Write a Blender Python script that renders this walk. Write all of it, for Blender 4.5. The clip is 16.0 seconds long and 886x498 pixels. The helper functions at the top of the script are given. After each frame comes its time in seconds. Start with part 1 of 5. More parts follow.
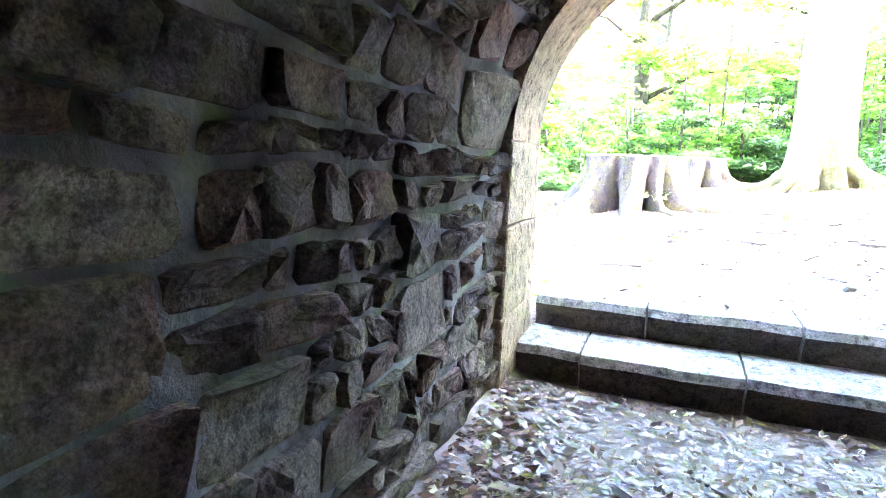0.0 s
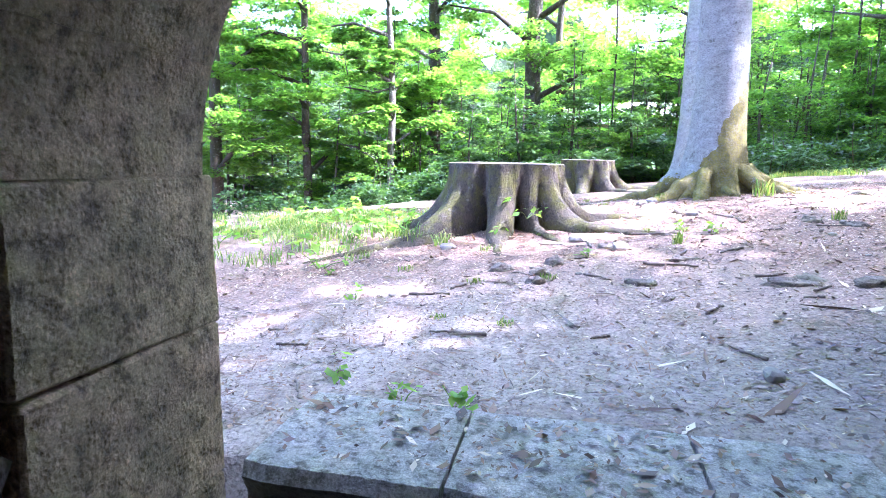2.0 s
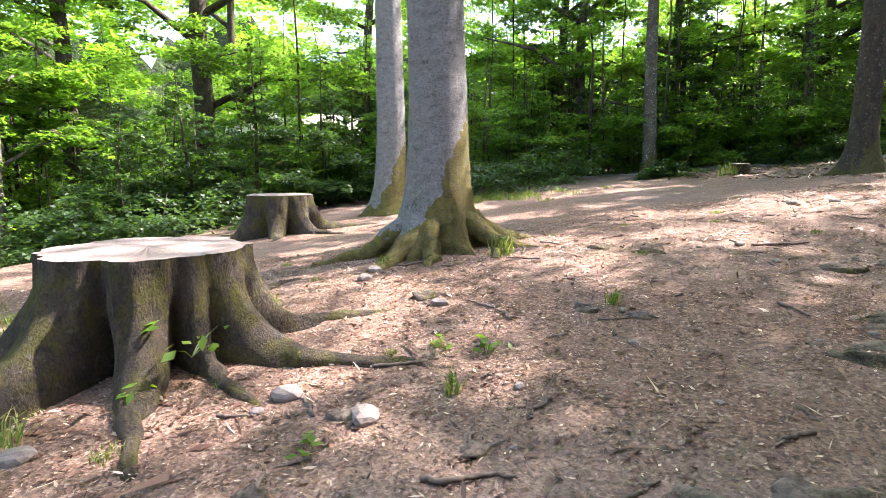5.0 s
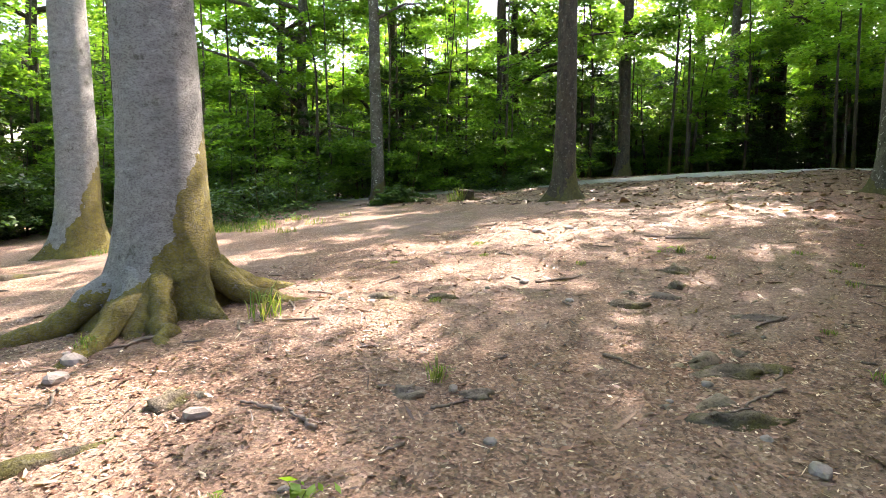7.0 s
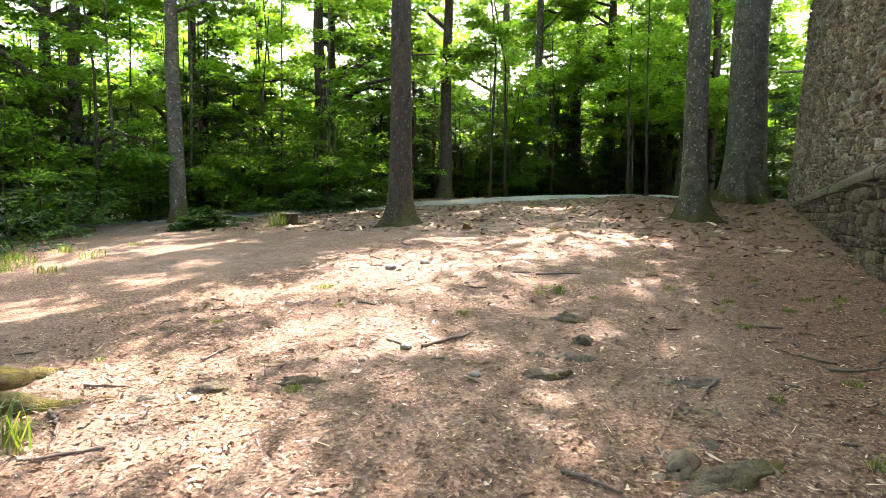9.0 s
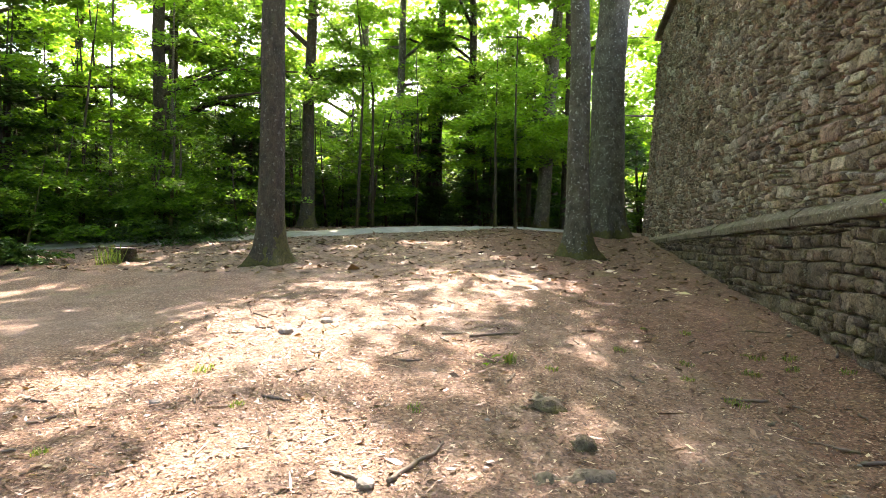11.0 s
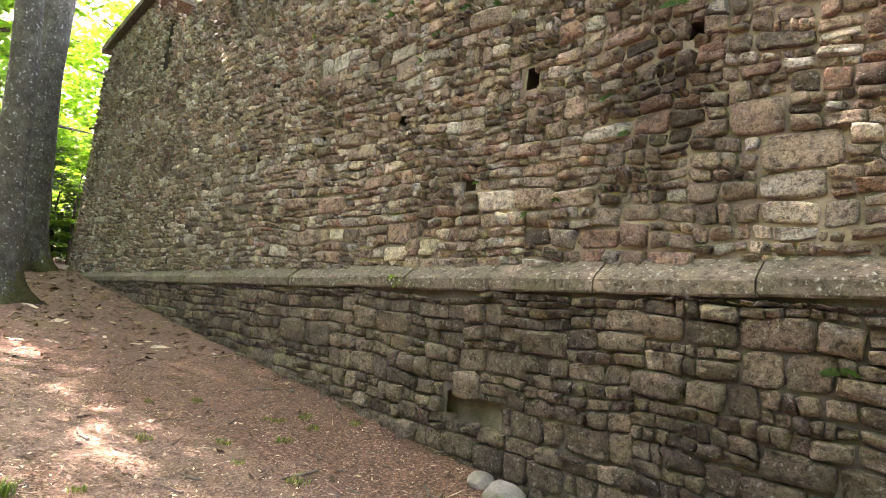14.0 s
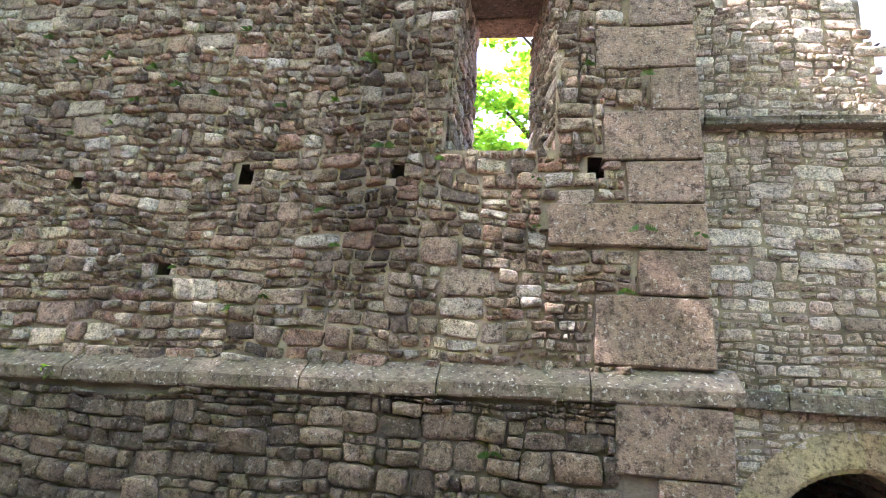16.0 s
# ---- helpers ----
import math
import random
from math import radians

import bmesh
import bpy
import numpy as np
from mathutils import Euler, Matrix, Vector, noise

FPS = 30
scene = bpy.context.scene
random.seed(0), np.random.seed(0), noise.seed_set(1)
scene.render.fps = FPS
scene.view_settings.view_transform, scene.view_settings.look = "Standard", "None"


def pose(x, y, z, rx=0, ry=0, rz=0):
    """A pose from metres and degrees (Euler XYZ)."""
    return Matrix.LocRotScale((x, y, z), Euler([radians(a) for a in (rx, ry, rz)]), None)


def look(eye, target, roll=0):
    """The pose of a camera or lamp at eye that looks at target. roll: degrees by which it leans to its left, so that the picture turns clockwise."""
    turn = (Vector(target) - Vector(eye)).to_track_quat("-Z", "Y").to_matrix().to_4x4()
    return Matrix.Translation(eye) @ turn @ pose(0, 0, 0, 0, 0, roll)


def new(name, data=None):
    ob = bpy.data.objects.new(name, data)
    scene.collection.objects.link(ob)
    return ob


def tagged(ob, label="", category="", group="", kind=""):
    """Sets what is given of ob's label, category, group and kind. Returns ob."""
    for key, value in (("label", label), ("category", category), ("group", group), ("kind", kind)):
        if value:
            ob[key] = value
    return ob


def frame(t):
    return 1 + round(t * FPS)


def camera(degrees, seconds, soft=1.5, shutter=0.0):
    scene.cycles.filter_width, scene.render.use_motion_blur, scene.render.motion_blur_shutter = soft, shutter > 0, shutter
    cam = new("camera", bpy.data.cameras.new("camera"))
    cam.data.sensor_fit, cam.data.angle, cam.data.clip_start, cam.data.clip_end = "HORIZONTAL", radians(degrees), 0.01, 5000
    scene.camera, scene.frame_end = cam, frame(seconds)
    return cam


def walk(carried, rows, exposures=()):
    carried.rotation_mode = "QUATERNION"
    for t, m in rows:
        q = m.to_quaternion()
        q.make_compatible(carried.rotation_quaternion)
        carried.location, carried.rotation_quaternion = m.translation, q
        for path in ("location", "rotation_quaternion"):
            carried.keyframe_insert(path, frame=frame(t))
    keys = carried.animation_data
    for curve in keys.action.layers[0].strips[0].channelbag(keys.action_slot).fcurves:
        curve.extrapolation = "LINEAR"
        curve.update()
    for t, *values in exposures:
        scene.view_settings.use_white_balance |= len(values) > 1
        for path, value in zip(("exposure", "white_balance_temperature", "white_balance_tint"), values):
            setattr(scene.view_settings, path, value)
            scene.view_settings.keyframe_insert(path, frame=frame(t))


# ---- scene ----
cam = camera(75.3, 16.0, 0.75)
PATH = [
    (0, (-1.574, -4.803, 0.305), (-2.304, -2.967, -0.005), 2.27),
    (0.2, (-1.469, -4.802, 0.331), (-2.154, -2.945, 0.041), 2.09),
    (0.5, (-1.414, -4.56, 0.345), (-2.089, -2.7, 0.056), 2.0),
    (1, (-1.359, -4.108, 0.373), (-1.931, -2.214, 0.077), 1.54),
    (1.5, (-1.371, -3.611, 0.429), (-1.878, -1.699, 0.132), 1.27),
    (2, (-1.333, -3.066, 0.443), (-1.776, -1.139, 0.145), 1.01),
    (2.5, (-1.399, -2.595, 0.504), (-1.788, -0.656, 0.209), 0.65),
    (3, (-1.414, -2.07, 0.558), (-1.749, -0.123, 0.245), 0.38),
    (3.5, (-1.382, -1.613, 0.712), (-1.544, 0.352, 0.376), -0.07),
    (4, (-1.448, -1.332, 0.831), (-1.371, 0.637, 0.486), -0.01),
    (4.5, (-1.435, -1.086, 0.964), (-1.117, 0.863, 0.647), 0.13),
    (5, (-1.366, -0.724, 0.942), (-0.784, 1.17, 0.67), -0.02),
    (5.2, (-1.354, -0.58, 0.95), (-0.667, 1.281, 0.693), -0.12),
    (7.3, (-1.164, 0.674, 1.057), (0.276, 2.047, 0.855), 0.04),
    (7.5, (-1.085, 0.803, 1.043), (0.366, 2.164, 0.837), -0.03),
    (8, (-0.867, 1.113, 1.068), (0.664, 2.383, 0.861), -0.13),
    (8.5, (-0.704, 1.395, 1.078), (0.975, 2.467, 0.894), 0.08),
    (8.7, (-0.623, 1.49, 1.121), (1.109, 2.476, 0.959), 0.23),
    (10.8, (0.232, 2.637, 1.375), (2.172, 3.121, 1.32), 1.18),
    (11, (0.355, 2.751, 1.408), (2.317, 3.137, 1.366), 1.03),
    (11.5, (0.552, 2.99, 1.499), (2.546, 3.147, 1.492), 1.48),
    (12, (0.724, 3.227, 1.569), (2.722, 3.15, 1.619), 2.41),
    (12.5, (0.942, 3.308, 1.598), (2.903, 2.926, 1.688), 3.46),
    (13, (1.09, 3.369, 1.623), (2.942, 2.623, 1.733), 3.66),
    (13.5, (1.181, 3.53, 1.631), (2.844, 2.426, 1.752), 3.75),
    (14, (1.182, 3.687, 1.645), (2.615, 2.299, 1.792), 3.93),
    (14.5, (1.213, 3.864, 1.713), (2.387, 2.26, 1.932), 3.86),
    (15, (1.346, 3.981, 1.76), (2.245, 2.22, 2.059), 3.85),
    (15.5, (1.483, 4.1, 1.788), (2.118, 2.242, 2.17), 4.03),
    (16, (1.53, 4.295, 1.788), (1.88, 2.383, 2.259), 4.0),
]
EXPOSURES = [(0, 7.1, 5400, 34), (0.2, 6.6, 5400, 34), (0.5, 5.95, 5200, 36), (1.0, 5.2, 5100, 34), (1.5, 4.7, 5000, 34), (2.0, 4.3, 5000, 34), (2.5, 3.9, 5000, 32), (3.5, 3.25, 5300, 28), (5, 2.9, 6300, 25), (8.7, 3.1, 7000, 22),
             (10.8, 3.1, 7250, 22), (12.0, 3.0, 7400, 26), (13.0, 3.35, 7500, 31), (14.0, 3.9, 7400, 33), (15.0, 4.05, 6700, 32), (16, 4.0, 6200, 32)]
walk(cam, [(t, look(e, g, r)) for t, e, g, r in PATH], EXPOSURES)

# ---- light ----
SUN_FROM = Vector((0.66, 0.085, 0.80)).normalized()
world = bpy.data.worlds.new("sky")
scene.world = world
world.use_nodes = True
wn = world.node_tree.nodes
sky = wn.new("ShaderNodeTexSky")
sky.sky_type = "NISHITA"
sky.sun_disc = False
sky.sun_elevation = math.asin(SUN_FROM.z)
sky.sun_rotation = math.atan2(SUN_FROM.x, SUN_FROM.y)
sky.air_density, sky.dust_density = 1.0, 3.0
world.node_tree.links.new(sky.outputs[0], wn["Background"].inputs[0])
wn["Background"].inputs[1].default_value = 0.15
sun = new("sun", bpy.data.lights.new("sun", "SUN"))
sun.data.energy, sun.data.angle, sun.data.color = 3.4, radians(0.55), (1.0, 0.94, 0.84)
sun.matrix_world = look(SUN_FROM * 60, (0, 0, 0))


# ---- materials ----
def nodes(name):
    m = bpy.data.materials.new(name)
    m.use_nodes = True
    nt = m.node_tree
    return m, nt, nt.nodes["Principled BSDF"], nt.nodes["Material Output"]


def tex(nt, kind, scale, src=None, detail=6.0, rough=0.6):
    n = nt.nodes.new(kind)
    n.inputs["Scale"].default_value = scale
    if kind == "ShaderNodeTexNoise":
        n.inputs["Detail"].default_value, n.inputs["Roughness"].default_value = detail, rough
    if src is not None:
        nt.links.new(src, n.inputs["Vector"])
    return n


def ramp(nt, src, stops):
    r = nt.nodes.new("ShaderNodeValToRGB")
    while len(r.color_ramp.elements) < len(stops):
        r.color_ramp.elements.new(0.5)
    for e, (p, c) in zip(r.color_ramp.elements, stops):
        e.position, e.color = p, (*c, 1) if len(c) == 3 else c
    nt.links.new(src, r.inputs[0])
    return r.outputs[0]


def mix(nt, fac, a, b, mode="MIX"):
    n = nt.nodes.new("ShaderNodeMix")
    n.data_type, n.blend_type = "RGBA", mode
    for s, v in ((n.inputs[0], fac), (n.inputs[6], a), (n.inputs[7], b)):
        if isinstance(v, (int, float)):
            s.default_value = v
        elif isinstance(v, tuple):
            s.default_value = (*v, 1)
        else:
            nt.links.new(v, s)
    return n.outputs[2]


def math_node(nt, op, a, b=None):
    n = nt.nodes.new("ShaderNodeMath")
    n.operation = op
    for s, v in zip(n.inputs, (a, b)):
        if v is None:
            continue
        if isinstance(v, (int, float)):
            s.default_value = v
        else:
            nt.links.new(v, s)
    return n.outputs[0]


def bump(nt, height, strength, dist, bsdf, prior=None):
    b = nt.nodes.new("ShaderNodeBump")
    b.inputs["Strength"].default_value, b.inputs["Distance"].default_value = strength, dist
    nt.links.new(height, b.inputs["Height"])
    if prior is not None:
        nt.links.new(prior, b.inputs["Normal"])
    nt.links.new(b.outputs[0], bsdf.inputs["Normal"])
    return b.outputs[0]


def position(nt):
    return nt.nodes.new("ShaderNodeNewGeometry").outputs["Position"]


def piece_random(nt):
    """A number for each stone, leaf or chip, whether an object of its own or one island of a mesh."""
    a = nt.nodes.new("ShaderNodeObjectInfo").outputs["Random"]
    b = nt.nodes.new("ShaderNodeNewGeometry").outputs["Random Per Island"]
    return math_node(nt, "FRACT", math_node(nt, "ADD", a, b))


def stone_material(name, stops, stain, lichen=0.5, moss=0.0, grain=1.0, speck=1.0, streak=False, pecked=0.0):
    m, nt, p, out = nodes(name)
    pos = position(nt)
    base = ramp(nt, piece_random(nt), stops)
    big = tex(nt, "ShaderNodeTexNoise", 0.9, pos)
    mid = tex(nt, "ShaderNodeTexNoise", 7.0, pos, 8)
    fine = tex(nt, "ShaderNodeTexNoise", 60.0, pos, 6, 0.7)
    col = mix(nt, ramp(nt, mid.outputs[0], [(0.35, (0, 0, 0)), (0.7, (1, 1, 1))]), base, mix(nt, 0.75, base, (1.7, 1.62, 1.55), "MULTIPLY"))
    # Dark grain below: the stone's own specks, plus pit shade put into the colour.
    col = mix(nt, ramp(nt, fine.outputs[0], [(0.36, (1, 1, 1)), (0.52, (0, 0, 0))]), col, mix(nt, 0.9 * speck, col, (0.38, 0.35, 0.34), "MULTIPLY"))
    col = mix(nt, ramp(nt, big.outputs[0], [(0.5, (0, 0, 0)), (0.68, (0.8, 0.8, 0.8))]), col, stain, "MULTIPLY")
    rub = tex(nt, "ShaderNodeTexNoise", 19.0, pos, 8, 0.72)
    col = mix(nt, ramp(nt, rub.outputs[0], [(0.38, (1, 1, 1)), (0.50, (0, 0, 0))]), col, mix(nt, 0.9, col, (0.26, 0.24, 0.225), "MULTIPLY"))
    col = mix(nt, ramp(nt, rub.outputs[0], [(0.54, (0, 0, 0)), (0.70, (0.8, 0.8, 0.8))]), col, mix(nt, 0.85, col, (1.6, 1.58, 1.52), "MULTIPLY"))
    spots = tex(nt, "ShaderNodeTexNoise", 34.0, pos, 3, 0.5)
    col = mix(nt, math_node(nt, "MULTIPLY", ramp(nt, spots.outputs[0], [(0.60, (0, 0, 0)), (0.68, (1, 1, 1))]), lichen), col, (0.44, 0.42, 0.37))
    # Finest grain, its dark end deepened for shade in small pits as well.
    grit = tex(nt, "ShaderNodeTexNoise", 150.0, pos, 3, 0.7)
    col = mix(nt, ramp(nt, grit.outputs[0], [(0.36, (1, 1, 1)), (0.50, (0, 0, 0))]), col, mix(nt, 0.6 * speck, col, (0.36, 0.34, 0.33), "MULTIPLY"))
    col = mix(nt, ramp(nt, grit.outputs[0], [(0.54, (0, 0, 0)), (0.68, (0.7, 0.7, 0.7))]), col, mix(nt, 0.8, col, (1.7, 1.68, 1.62), "MULTIPLY"))
    if streak:
        sx = nt.nodes.new("ShaderNodeSeparateXYZ")
        nt.links.new(pos, sx.inputs[0])
        wv = tex(nt, "ShaderNodeTexNoise", 1.3, pos, 6)
        off = math_node(nt, "ADD", math_node(nt, "ABSOLUTE", math_node(nt, "SUBTRACT", sx.outputs[0], 3.05)), math_node(nt, "MULTIPLY", math_node(nt, "SUBTRACT", wv.outputs[0], 0.5), 1.6))
        col = mix(nt, ramp(nt, off, [(0.18, (0.75, 0.75, 0.75)), (0.62, (0, 0, 0))]), col, (0.42, 0.40, 0.40), "MULTIPLY")
    if moss:
        mo = tex(nt, "ShaderNodeTexNoise", 2.6, pos, 7)
        col = mix(nt, math_node(nt, "MULTIPLY", ramp(nt, mo.outputs[0], [(0.50, (0, 0, 0)), (0.66, (1, 1, 1))]), moss), col, (0.085, 0.10, 0.04))
    nt.links.new(col, p.inputs["Base Color"])
    p.inputs["Roughness"].default_value = 0.9
    b = bump(nt, mid.outputs[0], 0.8 * grain, 0.06, p)
    b = bump(nt, rub.outputs[0], 0.8 * grain, 0.03, p, b)
    b = bump(nt, fine.outputs[0], 0.8 * grain, 0.012, p, b)
    if pecked:
        # tool marks of the mason's pick, the shade in their pits put into colour
        vo = nt.nodes.new("ShaderNodeTexVoronoi")
        vo.inputs["Scale"].default_value = 58.0
        nt.links.new(pos, vo.inputs["Vector"])
        pit = ramp(nt, vo.outputs["Distance"], [(0.05, (0, 0, 0)), (0.45, (1, 1, 1))])
        bump(nt, pit, pecked, 0.02, p, b)
        nt.links.new(mix(nt, ramp(nt, vo.outputs["Distance"], [(0.08, (0.7, 0.7, 0.7)), (0.3, (0, 0, 0))]), col, mix(nt, pecked, col, (0.42, 0.40, 0.38), "MULTIPLY")), p.inputs["Base Color"])
    return m


def plain_material(name, c0, c1, scale, rough=0.9, bump_d=0.01, scale2=40.0):
    m, nt, p, out = nodes(name)
    pos = position(nt)
    a = tex(nt, "ShaderNodeTexNoise", scale, pos, 8)
    b = tex(nt, "ShaderNodeTexNoise", scale2, pos, 5, 0.7)
    col = ramp(nt, a.outputs[0], [(0.3, c0), (0.7, c1)])
    col = mix(nt, ramp(nt, b.outputs[0], [(0.35, (0.6, 0.6, 0.6)), (0.55, (0, 0, 0))]), col, mix(nt, 0.7, col, (0.5, 0.5, 0.5), "MULTIPLY"))
    nt.links.new(col, p.inputs["Base Color"])
    p.inputs["Roughness"].default_value = rough
    n = bump(nt, a.outputs[0], 0.4, bump_d * 2, p)
    bump(nt, b.outputs[0], 0.6, bump_d, p, n)
    return m


def leaf_material(name, stops, glow=0.5):
    m, nt, p, out = nodes(name)
    col = ramp(nt, piece_random(nt), stops)
    nt.links.new(col, p.inputs["Base Color"])
    p.inputs["Roughness"].default_value = 0.45
    tr = nt.nodes.new("ShaderNodeBsdfTranslucent")
    nt.links.new(mix(nt, 1.0, col, (2.3, 2.45, 0.85), "MULTIPLY"), tr.inputs["Color"])
    ms = nt.nodes.new("ShaderNodeMixShader")
    ms.inputs[0].default_value = glow
    nt.links.new(p.outputs[0], ms.inputs[1])
    nt.links.new(tr.outputs[0], ms.inputs[2])
    nt.links.new(ms.outputs[0], out.inputs["Surface"])
    return m


def bark_material(name, c0, c1, mottled=(0.36, 0.35, 0.32), moss_top=0.0, moss_col=(0.13, 0.12, 0.02), ridges=3.0, mottle=0.5, size=1.0, spots=0.0, relief=1.0):
    m, nt, p, out = nodes(name)
    tc = nt.nodes.new("ShaderNodeTexCoord").outputs["Object"]
    mp = nt.nodes.new("ShaderNodeMapping")
    mp.inputs["Scale"].default_value = (1.0, 1.0, ridges)
    nt.links.new(tc, mp.inputs["Vector"])
    a = tex(nt, "ShaderNodeTexNoise", 5.0 * size, mp.outputs[0], 8)
    f = tex(nt, "ShaderNodeTexNoise", 28.0 * size, mp.outputs[0], 6, 0.7)
    pt = tex(nt, "ShaderNodeTexNoise", 2.2 * size, tc, 7)
    col = ramp(nt, a.outputs[0], [(0.3, c0), (0.7, c1)])
    col = mix(nt, math_node(nt, "MULTIPLY", ramp(nt, pt.outputs[0], [(0.46, (0, 0, 0)), (0.62, (1, 1, 1))]), mottle), col, mottled)
    col = mix(nt, ramp(nt, f.outputs[0], [(0.36, (0.9, 0.9, 0.9)), (0.52, (0, 0, 0))]), col, mix(nt, 0.85, col, (0.32, 0.30, 0.28), "MULTIPLY"))
    if spots:
        li = tex(nt, "ShaderNodeTexNoise", 17.0, tc, 4, 0.6)
        col = mix(nt, math_node(nt, "MULTIPLY", ramp(nt, li.outputs[0], [(0.60, (0, 0, 0)), (0.65, (1, 1, 1))]), spots), col, (0.46, 0.45, 0.40))
        da = tex(nt, "ShaderNodeTexNoise", 7.0, tc, 7, 0.7)
        col = mix(nt, math_node(nt, "MULTIPLY", ramp(nt, da.outputs[0], [(0.34, (1, 1, 1)), (0.40, (0, 0, 0))]), 0.6), col, (0.05, 0.045, 0.03))
    if moss_top:
        sx = nt.nodes.new("ShaderNodeSeparateXYZ")
        nt.links.new(tc, sx.inputs[0])
        mn = tex(nt, "ShaderNodeTexNoise", 1.7, tc, 7)
        side = math_node(nt, "MULTIPLY", math_node(nt, "MINIMUM", math_node(nt, "MAXIMUM", math_node(nt, "SUBTRACT", sx.outputs[0], math_node(nt, "MULTIPLY", sx.outputs[1], 0.45)), -0.22), 0.5), 1.9)
        lim = math_node(nt, "ADD", math_node(nt, "MULTIPLY", math_node(nt, "SUBTRACT", mn.outputs[0], 0.5), 1.6), math_node(nt, "ADD", side, moss_top))
        fac = math_node(nt, "GREATER_THAN", lim, sx.outputs[2])
        patch = tex(nt, "ShaderNodeTexNoise", 13.0, tc, 9, 0.78)
        mc = ramp(nt, patch.outputs[0], [(0.3, tuple(0.35 * v for v in moss_col)), (0.52, moss_col), (0.7, tuple(1.7 * v for v in moss_col))])
        thin = ramp(nt, f.outputs[0], [(0.34, (0.25, 0.25, 0.25)), (0.5, (1, 1, 1))])
        col = mix(nt, math_node(nt, "MULTIPLY", fac, thin), col, mc)
    nt.links.new(col, p.inputs["Base Color"])
    p.inputs["Roughness"].default_value = 0.88
    n = bump(nt, a.outputs[0], 0.6, 0.035 * relief, p)
    bump(nt, f.outputs[0], 1.0, 0.02 * relief, p, n)
    return m


SANDSTONE = [(0.0, (0.12, 0.09, 0.07)), (0.10, (0.21, 0.16, 0.122)), (0.30, (0.32, 0.245, 0.182)), (0.5, (0.39, 0.305, 0.23)), (0.60, (0.37, 0.225, 0.165)), (0.70, (0.27, 0.21, 0.165)), (0.84, (0.46, 0.42, 0.365)), (1.0, (0.56, 0.46, 0.345))]
PLINTH = [(0.0, (0.08, 0.06, 0.046)), (0.35, (0.15, 0.113, 0.085)), (0.7, (0.19, 0.142, 0.102)), (1.0, (0.235, 0.182, 0.135))]
GATE = [(0.0, (0.36, 0.275, 0.225)), (0.4, (0.56, 0.44, 0.36)), (0.7, (0.60, 0.515, 0.45)), (1.0, (0.64, 0.55, 0.465))]
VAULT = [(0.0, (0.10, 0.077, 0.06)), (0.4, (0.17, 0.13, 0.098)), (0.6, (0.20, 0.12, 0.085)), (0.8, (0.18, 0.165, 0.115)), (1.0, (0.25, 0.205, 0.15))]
MAT_STONE = stone_material("weathered_sandstone", SANDSTONE, (0.42, 0.40, 0.40), 0.55, streak=True)
MAT_PLINTH = stone_material("damp_plinth_stone", PLINTH, (0.5, 0.5, 0.48), 0.4, 0.15)
MAT_GATE = stone_material("pale_gate_stone", GATE, (0.6, 0.58, 0.56), 0.4)
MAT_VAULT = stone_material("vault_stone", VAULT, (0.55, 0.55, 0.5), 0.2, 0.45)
MAT_DRESSED = stone_material("dressed_sandstone", [(0, (0.17, 0.125, 0.09)), (0.5, (0.24, 0.178, 0.13)), (1, (0.19, 0.145, 0.115))], (0.62, 0.58, 0.52), 0.6, 0.0, 1.0, 0.6, pecked=0.6)
MAT_JAMB = stone_material("dressed_jamb_stone", [(0, (0.36, 0.285, 0.17)), (0.5, (0.42, 0.335, 0.205)), (1, (0.39, 0.28, 0.185))], (0.75, 0.75, 0.62), 0.12, 0.2, 0.8, 0.5, pecked=0.4)
MAT_STRING = stone_material("string_course_stone", [(0, (0.115, 0.094, 0.07)), (1, (0.155, 0.126, 0.094))], (0.6, 0.6, 0.5), 0.8, 0.25, 0.7, 0.4)
MAT_MORTAR = plain_material("lime_mortar", (0.07, 0.055, 0.041), (0.50, 0.395, 0.27), 2.6, 0.95, 0.018, 55.0)
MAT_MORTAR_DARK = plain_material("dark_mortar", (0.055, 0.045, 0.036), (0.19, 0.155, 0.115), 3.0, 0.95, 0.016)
MAT_MORTAR_VAULT = plain_material("vault_mortar", (0.07, 0.068, 0.06), (0.36, 0.36, 0.33), 3.5, 0.95, 0.02)
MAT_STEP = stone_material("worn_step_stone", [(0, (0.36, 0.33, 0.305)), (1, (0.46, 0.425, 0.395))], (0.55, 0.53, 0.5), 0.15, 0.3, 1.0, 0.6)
# Step fronts: their shade, along with dirt, is put into a darker colour.
MAT_RISER = stone_material("shaded_dirty_step_front", [(0, (0.085, 0.066, 0.052)), (1, (0.14, 0.11, 0.088))], (0.6, 0.58, 0.55), 0.1, 0.35)
MAT_SOIL = plain_material("packed_floor_earth", (0.20, 0.16, 0.14), (0.38, 0.325, 0.295), 3.0, 0.95, 0.01)
MAT_BEECH = bark_material("smooth_beech_bark", (0.19, 0.188, 0.178), (0.36, 0.358, 0.34), (0.29, 0.28, 0.25), 0.8, (0.155, 0.128, 0.015), 1.8, 0.6, 1.7, 0.4, 1.6)
MAT_BARK = bark_material("dark_bark", (0.022, 0.016, 0.010), (0.088, 0.062, 0.038), (0.09, 0.082, 0.052), 0.75, (0.075, 0.068, 0.014), 0.35, 0.35, 2.2, 0.2)
MAT_BARK_GREY = bark_material("grey_bark", (0.05, 0.041, 0.029), (0.13, 0.108, 0.08), (0.19, 0.178, 0.13), 0.8, (0.08, 0.07, 0.014), 0.8, 0.5, 1.6, 0.8)
